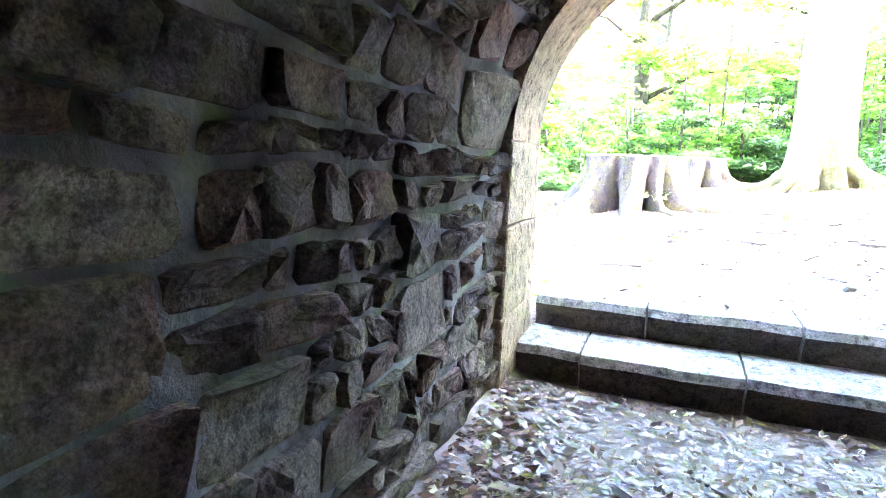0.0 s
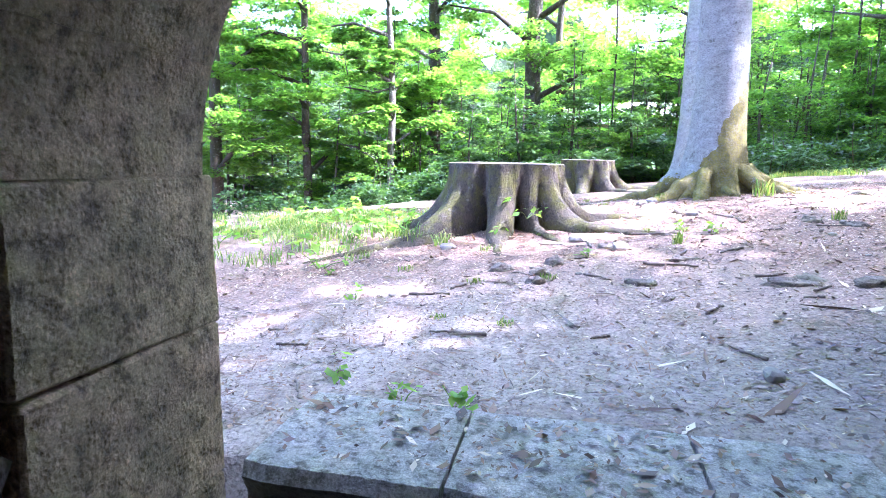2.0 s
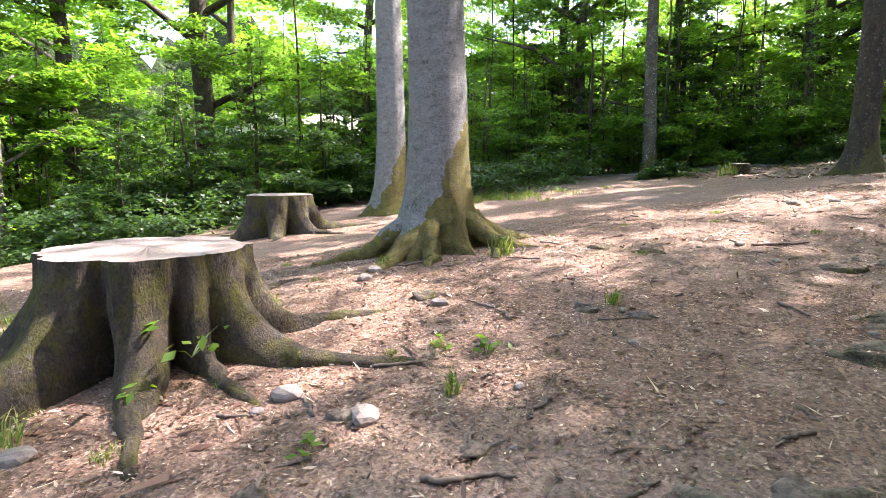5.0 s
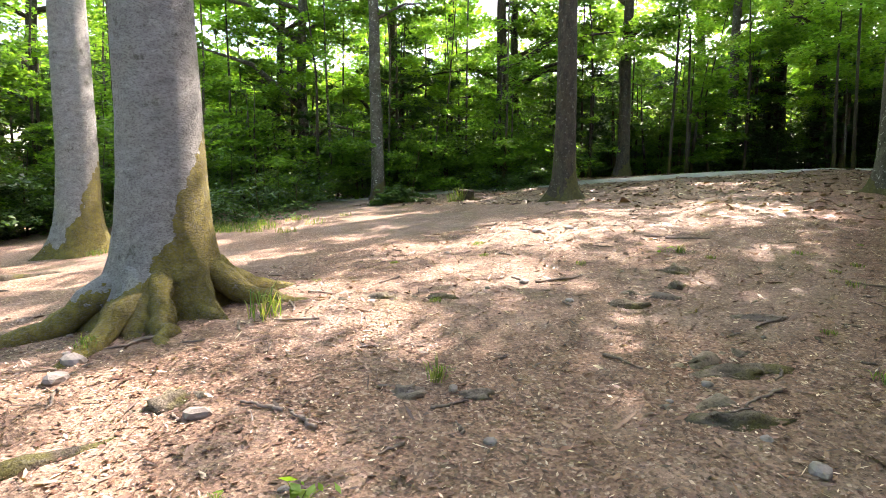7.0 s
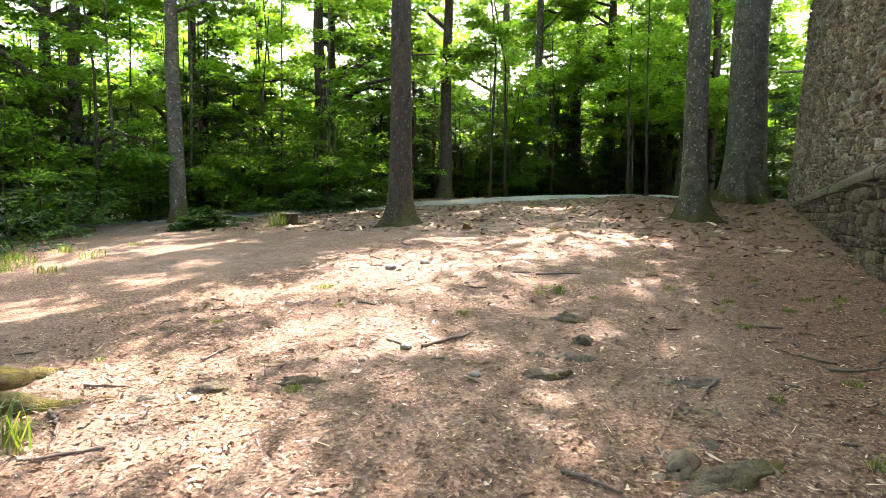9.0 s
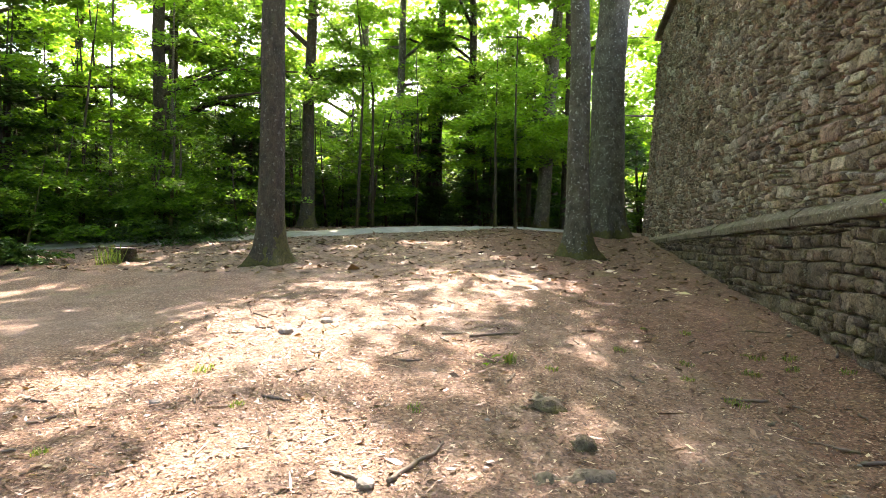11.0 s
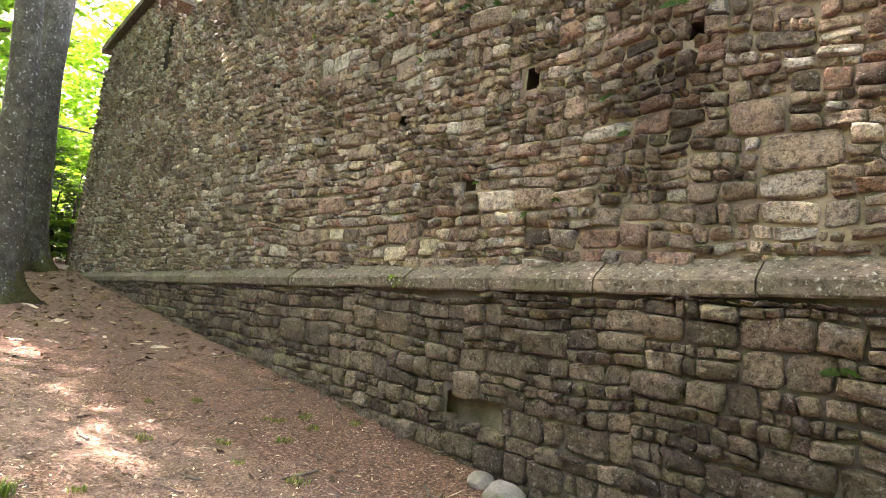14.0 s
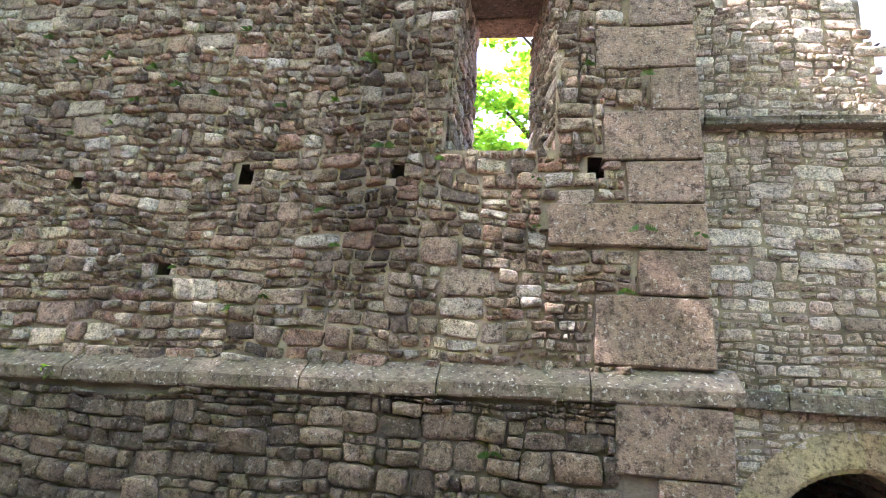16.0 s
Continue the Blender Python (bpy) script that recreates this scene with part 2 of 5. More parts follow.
MAT_STUMP = bark_material("mossy_stump_wood", (0.03, 0.023, 0.017), (0.125, 0.096, 0.06), (0.11, 0.102, 0.017), 0.0, (0.1, 0.1, 0.03), 0.6, 1.0, 2.4, 0.12, 2.2)
MAT_CUT = plain_material("cut_stump_top", (0.22, 0.165, 0.14), (0.36, 0.285, 0.245), 5.0, 0.8, 0.006)
MAT_ROOT = bark_material("bare_root_wood", (0.12, 0.095, 0.076), (0.25, 0.205, 0.17), (0.12, 0.108, 0.03), 0.0, (0.1, 0.1, 0.03), 1.0, 0.4)
MAT_BURL = bark_material("mossy_root_wood", (0.10, 0.08, 0.055), (0.20, 0.165, 0.12), (0.125, 0.11, 0.02), 0.0, (0.1, 0.1, 0.03), 1.0, 0.9, 2.6)
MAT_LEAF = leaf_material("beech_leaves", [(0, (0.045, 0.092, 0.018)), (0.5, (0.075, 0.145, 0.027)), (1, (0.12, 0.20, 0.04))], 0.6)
# Darker copy of the leaves: shade under the trees put into the colour.
MAT_LEAF_DARK = leaf_material("shade_toned_leaves", [(0, (0.021, 0.048, 0.016)), (0.5, (0.037, 0.080, 0.022)), (1, (0.060, 0.112, 0.031))], 0.38)
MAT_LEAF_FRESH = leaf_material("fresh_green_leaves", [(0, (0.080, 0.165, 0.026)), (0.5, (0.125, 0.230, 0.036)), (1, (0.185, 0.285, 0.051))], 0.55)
MAT_GRASS = leaf_material("grass_blades", [(0, (0.055, 0.11, 0.022)), (0.6, (0.11, 0.165, 0.036)), (1, (0.26, 0.25, 0.09))], 0.4)
MAT_FERN = leaf_material("fern_fronds", [(0, (0.03, 0.075, 0.018)), (1, (0.06, 0.13, 0.03))], 0.35)


def ground_material():
    m, nt, p, out = nodes("forest_floor")
    pos = position(nt)
    big = tex(nt, "ShaderNodeTexNoise", 0.45, pos, 5)
    mid = tex(nt, "ShaderNodeTexNoise", 3.2, pos, 9, 0.65)
    fine = tex(nt, "ShaderNodeTexNoise", 42.0, pos, 6, 0.75)
    chips = nt.nodes.new("ShaderNodeTexVoronoi")
    chips.inputs["Scale"].default_value = 55.0
    nt.links.new(pos, chips.inputs["Vector"])
    soil = ramp(nt, mid.outputs[0], [(0.28, (0.11, 0.074, 0.053)), (0.5, (0.22, 0.155, 0.117)), (0.72, (0.38, 0.29, 0.235))])
    litter = ramp(nt, chips.outputs["Color"], [(0.15, (0.075, 0.04, 0.026)), (0.45, (0.195, 0.105, 0.064)), (0.7, (0.29, 0.17, 0.11)), (0.95, (0.52, 0.40, 0.30))])
    col = mix(nt, ramp(nt, big.outputs[0], [(0.36, (0.25, 0.25, 0.25)), (0.6, (0.85, 0.85, 0.85))]), soil, litter)
    sep = nt.nodes.new("ShaderNodeSeparateXYZ")
    nt.links.new(pos, sep.inputs[0])
    spread = math_node(nt, "MULTIPLY", math_node(nt, "SUBTRACT", mid.outputs[0], 0.5), 3.2)
    red = ramp(nt, chips.outputs["Color"], [(0.15, (0.055, 0.026, 0.017)), (0.5, (0.145, 0.068, 0.042)), (0.8, (0.22, 0.115, 0.075)), (0.97, (0.46, 0.34, 0.25))])
    near_wall = math_node(nt, "ADD", math_node(nt, "SUBTRACT", math_node(nt, "MULTIPLY", sep.outputs[0], 0.35), sep.outputs[1]), spread)
    col = mix(nt, ramp(nt, math_node(nt, "MULTIPLY", near_wall, 0.6), [(0.0, (0, 0, 0)), (0.35, (0.85, 0.85, 0.85))]), col, red)
    off = nt.nodes.new("ShaderNodeVectorMath")
    off.operation = "DISTANCE"
    nt.links.new(pos, off.inputs[0])
    off.inputs[1].default_value = (-1.7, -1.6, -0.5)
    pale = ramp(nt, mid.outputs[0], [(0.3, (0.27, 0.215, 0.185)), (0.7, (0.47, 0.40, 0.355))])
    col = mix(nt, ramp(nt, math_node(nt, "MULTIPLY", math_node(nt, "ADD", off.outputs["Value"], spread), 0.2), [(0.30, (0.75, 0.75, 0.75)), (0.72, (0, 0, 0))]), col, pale)
    green = tex(nt, "ShaderNodeTexNoise", 0.8, pos, 7)
    col = mix(nt, ramp(nt, green.outputs[0], [(0.60, (0, 0, 0)), (0.72, (0.6, 0.6, 0.6))]), col, (0.13, 0.12, 0.035))
    col = mix(nt, ramp(nt, fine.outputs[0], [(0.36, (0.9, 0.9, 0.9)), (0.50, (0, 0, 0))]), col, mix(nt, 0.9, col, (0.32, 0.30, 0.28), "MULTIPLY"))
    col = mix(nt, ramp(nt, fine.outputs[0], [(0.58, (0, 0, 0)), (0.70, (0.8, 0.8, 0.8))]), col, mix(nt, 0.8, col, (1.7, 1.66, 1.6), "MULTIPLY"))
    nt.links.new(col, p.inputs["Base Color"])
    p.inputs["Roughness"].default_value = 0.95
    n = bump(nt, mid.outputs[0], 0.5, 0.05, p)
    n = bump(nt, chips.outputs["Distance"], 0.5, 0.012, p, n)
    bump(nt, fine.outputs[0], 0.7, 0.012, p, n)
    return m


MAT_GROUND = ground_material()
MAT_LITTER = leaf_material("dry_litter", [(0, (0.032, 0.016, 0.010)), (0.32, (0.095, 0.044, 0.027)), (0.64, (0.18, 0.092, 0.058)), (0.88, (0.28, 0.175, 0.12)), (1, (0.68, 0.56, 0.44))], 0.1)
MAT_TWIG = plain_material("dead_twig_wood", (0.10, 0.075, 0.058), (0.24, 0.19, 0.155), 9.0, 0.85, 0.004)
MAT_ROCK = plain_material("trodden_stone", (0.17, 0.145, 0.125), (0.30, 0.265, 0.24), 6.0, 0.9, 0.01)
MAT_BANK = plain_material("red_sandstone_bank", (0.34, 0.21, 0.155), (0.56, 0.41, 0.33), 1.4, 0.95, 0.03)
MAT_ROOF = plain_material("pale_roof", (0.5, 0.48, 0.47), (0.66, 0.62, 0.6), 2.0, 0.7, 0.004)

# ---- mesh helpers ----
rnd = random.Random(7)
rng = np.random.default_rng(11)


def mesh_of(name, verts, faces, mat, smooth=False):
    me = bpy.data.meshes.new(name)
    me.from_pydata([tuple(v) for v in verts], [], faces)
    me.materials.append(mat)
    if smooth:
        me.polygons.foreach_set("use_smooth", [True] * len(me.polygons))
    me.update()
    return me


def quads_mesh(name, verts, mat):
    """verts: (n, sides, 3), one loose leaf each."""
    verts = np.ascontiguousarray(verts, dtype=np.float32)
    n, k = verts.shape[:2]
    me = bpy.data.meshes.new(name)
    me.vertices.add(n * k)
    me.vertices.foreach_set("co", verts.ravel())
    me.loops.add(n * k)
    me.loops.foreach_set("vertex_index", np.arange(n * k, dtype=np.int32))
    me.polygons.add(n)
    me.polygons.foreach_set("loop_start", np.arange(0, n * k, k, dtype=np.int32))
    me.polygons.foreach_set("loop_total", np.full(n, k, dtype=np.int32))
    me.materials.append(mat)
    me.update()
    return me


def child(name, me, parent, label=""):
    ob = new(name, me)
    ob.parent = parent
    if label:
        ob["label"] = label
    return ob


def part(name, bm, material, parent, label="", smooth=False):
    me = bpy.data.meshes.new(name)
    bm.to_mesh(me)
    bm.free()
    me.materials.append(material)
    if smooth:
        me.polygons.foreach_set("use_smooth", [True] * len(me.polygons))
    return child(name, me, parent, label)


def empty(name, m, label, category, group="", kind=""):
    ob = new(name)
    ob.matrix_world = m
    ob.empty_display_size = 0.1
    return tagged(ob, label, category, group, kind)


def fract_noise(x, y, z=0.0):
    return noise.noise((x, y, z))


def smooth01(a):
    a = min(1.0, max(0.0, a))
    return a * a * (3 - 2 * a)


# ---- terrain ----
def ground_z(x, y):
    """The lie of the clearing: it climbs towards +x and away from the gate, and drops into a hollow towards -x."""
    xx = x + 1.3
    z = -0.43 + (0.09 * xx if xx > -2.5 else -0.225 + 0.05 * (xx + 2.5))
    if xx > 20:
        z -= 0.06 * (xx - 20)
    z += 0.08 * min(y, 4.2) - 0.018 * max(0.0, y - 7.0)
    if y < 1.2 and x > 0.3:
        z += 0.16 * smooth01((1.0 - y) / 0.9) * smooth01((x - 2.2) / 1.5)
    d = (-x - 5.5) * 0.75 + (y - 6.0) * 0.45
    if d > 0:
        z -= 1.6 * smooth01(d / 9.0)
    z += 0.035 * fract_noise(x * 0.8, y * 0.8) + 0.018 * fract_noise(x * 2.7, y * 2.7, 3.0)
    return z


def axis_lines(fine0, fine1, step, lo, hi):
    a = list(np.arange(fine0, fine1 + 1e-6, step))
    s, v = step, fine1
    while v < hi:
        s *= 1.16
        v += s
        a.append(v)
    s, v = step, fine0
    while v > lo:
        s *= 1.16
        v -= s
        a.insert(0, v)
    return a


def build_ground():
    xs = axis_lines(-7.0, 11.0, 0.09, -700, 700)
    ys = axis_lines(-1.3, 8.5, 0.09, -700, 700)
    verts = []
    for y in ys:
        for x in xs:
            z = ground_z(min(60, max(-60, x)), min(60, max(-60, y)))
            if -7 < x < 11.5 and -1.4 < y < 9:
                z += 0.010 * fract_noise(x * 7, y * 7, 1.0) + 0.006 * fract_noise(x * 17, y * 17, 2.0)
            if y < -1.36 and -4.6 < x < 21:
                z = min(z, -1.15)
            verts.append((x, y, z))
    nx = len(xs)
    faces = [(j * nx + i, j * nx + i + 1, (j + 1) * nx + i + 1, (j + 1) * nx + i) for j in range(len(ys) - 1) for i in range(nx - 1)]
    return tagged(new("ground", mesh_of("ground", verts, faces, MAT_GROUND, True)), "brown earth forest clearing strewn with bark litter and twigs", "ground", kind="structure")


build_ground()


# ---- masonry ----
def stone_shape(poly, proud, rough, r, front):
    """One rubble stone: four corners (u, v) in order, broken to a rough rounded outline and bulging from the mortar. front(u, v, d) gives the world point."""
    cu, cv = sum(p[0] for p in poly) / 4, sum(p[1] for p in poly) / 4
    rim = []
    for k in range(4):
        p, a, b = poly[k], poly[k - 1], poly[(k + 1) % 4]
        for q in (a, b):
            t = r.uniform(0.03, 0.2)
            rim.append((p[0] + (q[0] - p[0]) * t + r.uniform(-1, 1) * 0.007, p[1] + (q[1] - p[1]) * t + r.uniform(-1, 1) * 0.007))
        m = r.uniform(0.4, 0.6)
        s2 = r.uniform(-0.07, 0.05)
        mu, mv = p[0] + (b[0] - p[0]) * m, p[1] + (b[1] - p[1]) * m
        rim.append((mu + (cu - mu) * s2, mv + (cv - mv) * s2))
    n = len(rim)
    verts, faces = [], []
    o = r.uniform(0, 90)
    tilt_u, tilt_v = r.uniform(-1, 1) * rough * 0.35, r.uniform(-0.4, 1) * rough * 0.4
    su = max(0.03, abs(poly[1][0] - poly[0][0]))
    sv = max(0.03, abs(poly[2][1] - poly[1][1]))
    for shrink, d in ((1.0, -0.035), (0.955, proud * 0.7), (0.72, proud)):
        for u, v in rim:
            u, v = cu + (u - cu) * shrink, cv + (v - cv) * shrink
            dd = d
            if shrink < 1:
                dd += rough * 0.55 * fract_noise(u * 14, v * 14, o) + r.uniform(-1, 1) * rough * 0.16
                dd = max(dd + tilt_u * (u - cu) / su * 2 + tilt_v * (v - cv) / sv * 2, 0.005 if shrink > 0.8 else 0.012)
            verts.append(front(u, v, dd))
    verts.append(front(cu + r.uniform(-0.12, 0.12) * su, cv + r.uniform(-0.12, 0.12) * sv, proud + rough * 0.5 * fract_noise(cu * 14, cv * 14, o)))
    for ring in (0, 1):
        for k in range(n):
            a, b = ring * n + k, ring * n + (k + 1) % n
            faces.append((a, b, b + n, a + n))
    for k in range(n):
        faces.append((2 * n + k, 2 * n + (k + 1) % n, 3 * n))
    return verts, faces


def rubble(u0, u1, v0, v1, r, h_rng, w_rng, skip=None, top=None, wave=0.05, gap=0.012):
    """Broken-coursed random rubble: bands cut into blocks, each split again and again into stones, all bent together. Yields four corners of each stone."""
    seed = r.uniform(0, 100)

    def warp(u, v):
        k = smooth01(min(u - u0, u1 - u, v - v0, v1 - v) / 0.2)
        return (u + k * (0.5 * wave * fract_noise(u * 2.3, v * 2.3, seed + 30) + 0.02 * fract_noise(u * 9, v * 9, seed + 40)),
                v + k * (wave * fract_noise(u * 0.9, v * 1.2, seed) + 0.4 * wave * fract_noise(u * 3.3, v * 3.3, seed + 9) + 0.02 * fract_noise(u * 9, v * 9, seed + 50)))

    def split(a0, a1, b0, b1, level=0):
        w, h = a1 - a0, b1 - b0
        cu, cv = (a0 + a1) / 2, (b0 + b1) / 2
        blocked = skip is not None and skip(*warp(cu, cv), w / 2, h / 2)
        cut = top is not None and h > 0.06 and b0 + 0.03 < top(cu) < b1
        if level < 14 and (cut or h > max(r.uniform(h_rng[0] * 1.4, h_rng[1]), 0.06)):
            c = b0 + h * r.uniform(0.32, 0.68)
            yield from split(a0, a1, b0, c, level + 1)
            yield from split(a0, a1, c, b1, level + 1)
        elif level < 14 and (w > h * r.uniform(w_rng[0] * 1.25, w_rng[1]) or (blocked and w > 0.09)) and w > 0.08:
            c = a0 + w * r.uniform(0.32, 0.68)
            yield from split(a0, c, b0, b1, level + 1)
            yield from split(c, a1, b0, b1, level + 1)
        elif not blocked and (top is None or cv < top(cu)):
            g = gap * r.uniform(0.5, 1.6)
            e = [r.uniform(-0.07, 0.07) * min(h, w) for _ in range(4)]
            yield [warp(a0 + g + e[0], b0 + g), warp(a1 - g + e[1], b0 + g + e[2] * 0.5), warp(a1 - g - e[3], b1 - g), warp(a0 + g - e[2], b1 - g - e[0] * 0.5)]
    v = v0
    while v < v1 - 0.02:
        band = r.uniform(1.2, 2.3) * h_rng[1]
        if v1 - v - band < h_rng[1] * 0.8:
            band = v1 - v
        u = u0
        while u < u1 - 0.02:
            w = r.uniform(1.3, 3.6) * h_rng[1]
            if u1 - u - w < h_rng[1]:
                w = u1 - u
            yield from split(u, u + w, v, v + band)
            u += w
        v += band


def lay_stones(parent, name, mat, stones, front, r, proud, rough, near=None, limit=300, smooth=True):
    """Near stones are objects of their own, the rest one joined mesh."""
    jv, jf, count = [], [], 0
    for pl in stones:
        d = r.uniform(*proud)
        vs, fs = stone_shape(pl, d, rough, r, front)
        cu, cv = (pl[0][0] + pl[1][0]) / 2, (pl[0][1] + pl[2][1]) / 2
        if near is not None and near(cu, cv) and count < limit:
            count += 1
            child(name, mesh_of(name, vs, fs, mat, smooth), parent)
        else:
            o = len(jv)
            jv += vs
            jf += [tuple(i + o for i in f) for f in fs]
    if jv:
        ob = child("far_" + name + "s", mesh_of("far_" + name + "s", jv, jf, mat, smooth), parent)
        ob["kind"] = "stuff"


def string_z(x):
    return 1.80 - 0.028 * x


def face_y(z):
    return 0.02 - 0.075 * (z - 1.9)


WALL_END = 19.6
HOLES = [(2.738, 3.515, 0.07, 0.065), (4.15, 3.49, 0.085, 0.10), (5.819, 3.43, 0.05, 0.07), (7.389, 3.395, 0.05, 0.07), (9.067, 3.385, 0.06, 0.07), (1.148, 3.58, 0.085, 0.08), (4.70, 2.62, 0.06, 0.05), (14.4, 6.6, 0.25, 0.6)]
WIN = (1.46, 2.37, 3.72, 5.72)
SLOT = (4.05, 4.68, 0.62, 0.80)


def wall_top(x):
    if x > 15.8:
        return 8.25 - 0.10 * (x - 15.8)
    if x > 14.6:
        return 7.75
    return 7.15 + 0.22 * fract_noise(x * 1.3, 4.0) + 0.08 * fract_noise(x * 5, 2.0)


def in_hole(u, v, hw=0.0, hh=0.0):
    if WIN[0] - hw * 0.5 < u < WIN[1] + hw * 0.5 and WIN[2] - hh * 0.4 < v < WIN[3] + hh * 0.4:
        return True
    return any(abs(u - a) < c + hw * 0.42 and abs(v - b) < d + hh * 0.42 for a, b, c, d in HOLES)


def add_box(bm, x0, x1, y0, y1, z0, z1):
    m = Matrix.Translation(((x0 + x1) / 2, (y0 + y1) / 2, (z0 + z1) / 2)) @ Matrix.Diagonal((x1 - x0, y1 - y0, z1 - z0, 1))
    return bmesh.ops.create_cube(bm, size=1.0, matrix=m)["verts"]


def mortar_sheet(u0, u1, v0, v1, front, mat, name, parent, step=0.1, skip=None, top=None, bulge=0.012, lift=0.0):
    nu, nv = max(1, round((u1 - u0) / step)), max(1, round((v1 - v0) / step))
    verts, faces = [], []
    for j in range(nv + 1):
        for i in range(nu + 1):
            u, v = u0 + (u1 - u0) * i / nu, v0 + (v1 - v0) * j / nv
            verts.append(front(u, v, lift + bulge * fract_noise(u * 4, v * 4, 5.0) + 0.006 * fract_noise(u * 13, v * 13, 8.0)))
    for j in range(nv):
        for i in range(nu):
            u, v = u0 + (u1 - u0) * (i + 0.5) / nu, v0 + (v1 - v0) * (j + 0.5) / nv
            if (skip and skip(u, v)) or (top and v > top(u)):
                continue
            a = j * (nu + 1) + i
            faces.append((a, a + 1, a + nu + 2, a + nu + 1))
    return child(name, mesh_of(name, verts, faces, mat, True), parent)


def build_main_wall():
    wall = empty("wall_north", Matrix.Identity(4), "tall ruined castle wall of weathered brown sandstone rubble", "wall", kind="structure")
    r = random.Random(21)
    up = lambda u, v, d: (u, face_y(v) + d, v)
    lowf = lambda u, v, d: (u, 0.14 + d, v)
    # core of the wall, behind the facing, with the window and the holes left open
    bm = bmesh.new()
    back = -1.15
    for x0, x1, z0, z1 in ((0.37, WIN[0], 1.9, 7.0), (WIN[1], 12.5, 1.9, 6.9), (12.5, WALL_END, 1.9, 7.2), (WIN[0], WIN[1], 1.9, WIN[2]), (WIN[0], WIN[1], WIN[3], 7.0)):
        add_box(bm, x0, x1, back, -0.72, z0, z1)
    add_box(bm, 0.38, WALL_END, back, -0.06, -1.2, 1.9)
    part("wall_core", bm, MAT_MORTAR, wall)
    mortar_sheet(0.37, WALL_END, 1.2, 8.4, up, MAT_MORTAR, "mortar_facing", wall, 0.065, in_hole, wall_top, 0.018, -0.010)
    in_slot = lambda u, v: SLOT[0] < u < SLOT[1] and SLOT[2] < v < SLOT[3]
    mortar_sheet(0.32, WALL_END, -1.2, 1.86, lowf, MAT_MORTAR_DARK, "plinth_mortar", wall, 0.075, in_slot, lambda u: string_z(u) + 0.06, 0.018, -0.012)
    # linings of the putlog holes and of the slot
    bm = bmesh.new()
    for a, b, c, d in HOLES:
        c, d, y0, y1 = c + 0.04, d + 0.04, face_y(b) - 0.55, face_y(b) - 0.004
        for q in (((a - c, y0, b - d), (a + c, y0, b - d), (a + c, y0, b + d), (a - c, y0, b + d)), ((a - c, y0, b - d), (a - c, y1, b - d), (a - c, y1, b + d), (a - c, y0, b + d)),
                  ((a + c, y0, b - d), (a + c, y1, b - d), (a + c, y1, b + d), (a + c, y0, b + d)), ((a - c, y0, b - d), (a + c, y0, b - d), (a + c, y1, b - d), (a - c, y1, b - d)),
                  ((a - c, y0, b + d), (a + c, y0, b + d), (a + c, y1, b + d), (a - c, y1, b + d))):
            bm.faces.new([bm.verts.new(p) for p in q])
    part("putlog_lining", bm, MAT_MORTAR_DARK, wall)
    # facing stones
    quoin = lambda u, v: u < 0.37 + quoin_len(v)
    skip = lambda u, v, w, h: in_hole(u, v, w, h) or quoin(u - w * 0.9, v) or v < string_z(u) + 0.20
    st = list(rubble(0.37, WALL_END, 1.3, 8.3, r, (0.07, 0.26), (1.1, 3.2), skip, wall_top, 0.08, 0.009))
    lay_stones(wall, "stone", MAT_STONE, st, up, r, (0.008, 0.06), 0.065, lambda u, v: 1.2 < u < 4.6 and v < 3.9)
    skip2 = lambda u, v, w, h: (SLOT[0] - w * 0.6 < u < SLOT[1] + w * 0.6 and SLOT[2] - h * 0.5 < v < SLOT[3] + h * 0.5) or (u < 1.05 and v > 0.9)
    top2 = lambda u: string_z(u) - 0.015
    st = list(rubble(0.32, WALL_END, -0.5, 1.84, r, (0.10, 0.34), (1.1, 3.0), skip2, top2, 0.06, 0.006))
    lay_stones(wall, "plinth_stone", MAT_PLINTH, st, lowf, r, (0.010, 0.07), 0.065, lambda u, v: 1.2 < u < 5.0 and v > 0.1, 250)
    # dressed quoins at the corner
    z, k = string_z(0.4) + 0.23, 0
    while z < 7.0:
        h, w = QUOINS[k % len(QUOINS)]
        vs, fs = block(0.355, 0.37 + w, face_y(z + h / 2) - 0.55, face_y(z + h / 2) + 0.05, z + 0.006, z + h - 0.006, 0.012, r, 0.075)
        child("quoin", mesh_of("quoin", vs, fs, MAT_DRESSED), wall)
        z += h
        k += 1
    for z0, z1, w in ((0.95, 1.32, 0.45), (1.32, 1.78, 0.72), (0.5, 0.95, 0.62), (0.0, 0.5, 0.4)):
        vs, fs = block(0.305, 0.32 + w, -0.3, 0.185, z0 + 0.006, min(z1, string_z(0.4) - 0.01) - 0.006, 0.014, r)
        child("quoin", mesh_of("quoin", vs, fs, MAT_DRESSED), wall)
    # side of the wall that turns in towards the gate, and the far end
    side = lambda u, v, d: (0.33 - d, u, v)
    mortar_sheet(-1.8, -0.5, -1.2, 7.0, lambda u, v, d: (0.36 - d, u, v), MAT_MORTAR, "return_mortar", wall, 0.2)
    lay_stones(wall, "return_stone", MAT_STONE, list(rubble(-1.75, -0.5, -0.6, 7.0, r, (0.1, 0.24), (1.2, 3.0))), lambda u, v, d: (0.36 - d, u, v), r, (0.01, 0.04), 0.02)
    lay_stones(wall, "end_stone", MAT_STONE, list(rubble(-1.1, 0.1, 0.5, 7.3, r, (0.12, 0.28), (1.2, 3.0))), lambda u, v, d: (WALL_END + 0.02 + d, u - 0.05 * v, v), r, (0.01, 0.05), 0.02)
    # sloping coping over the far, taller stretch
    bm = bmesh.new()
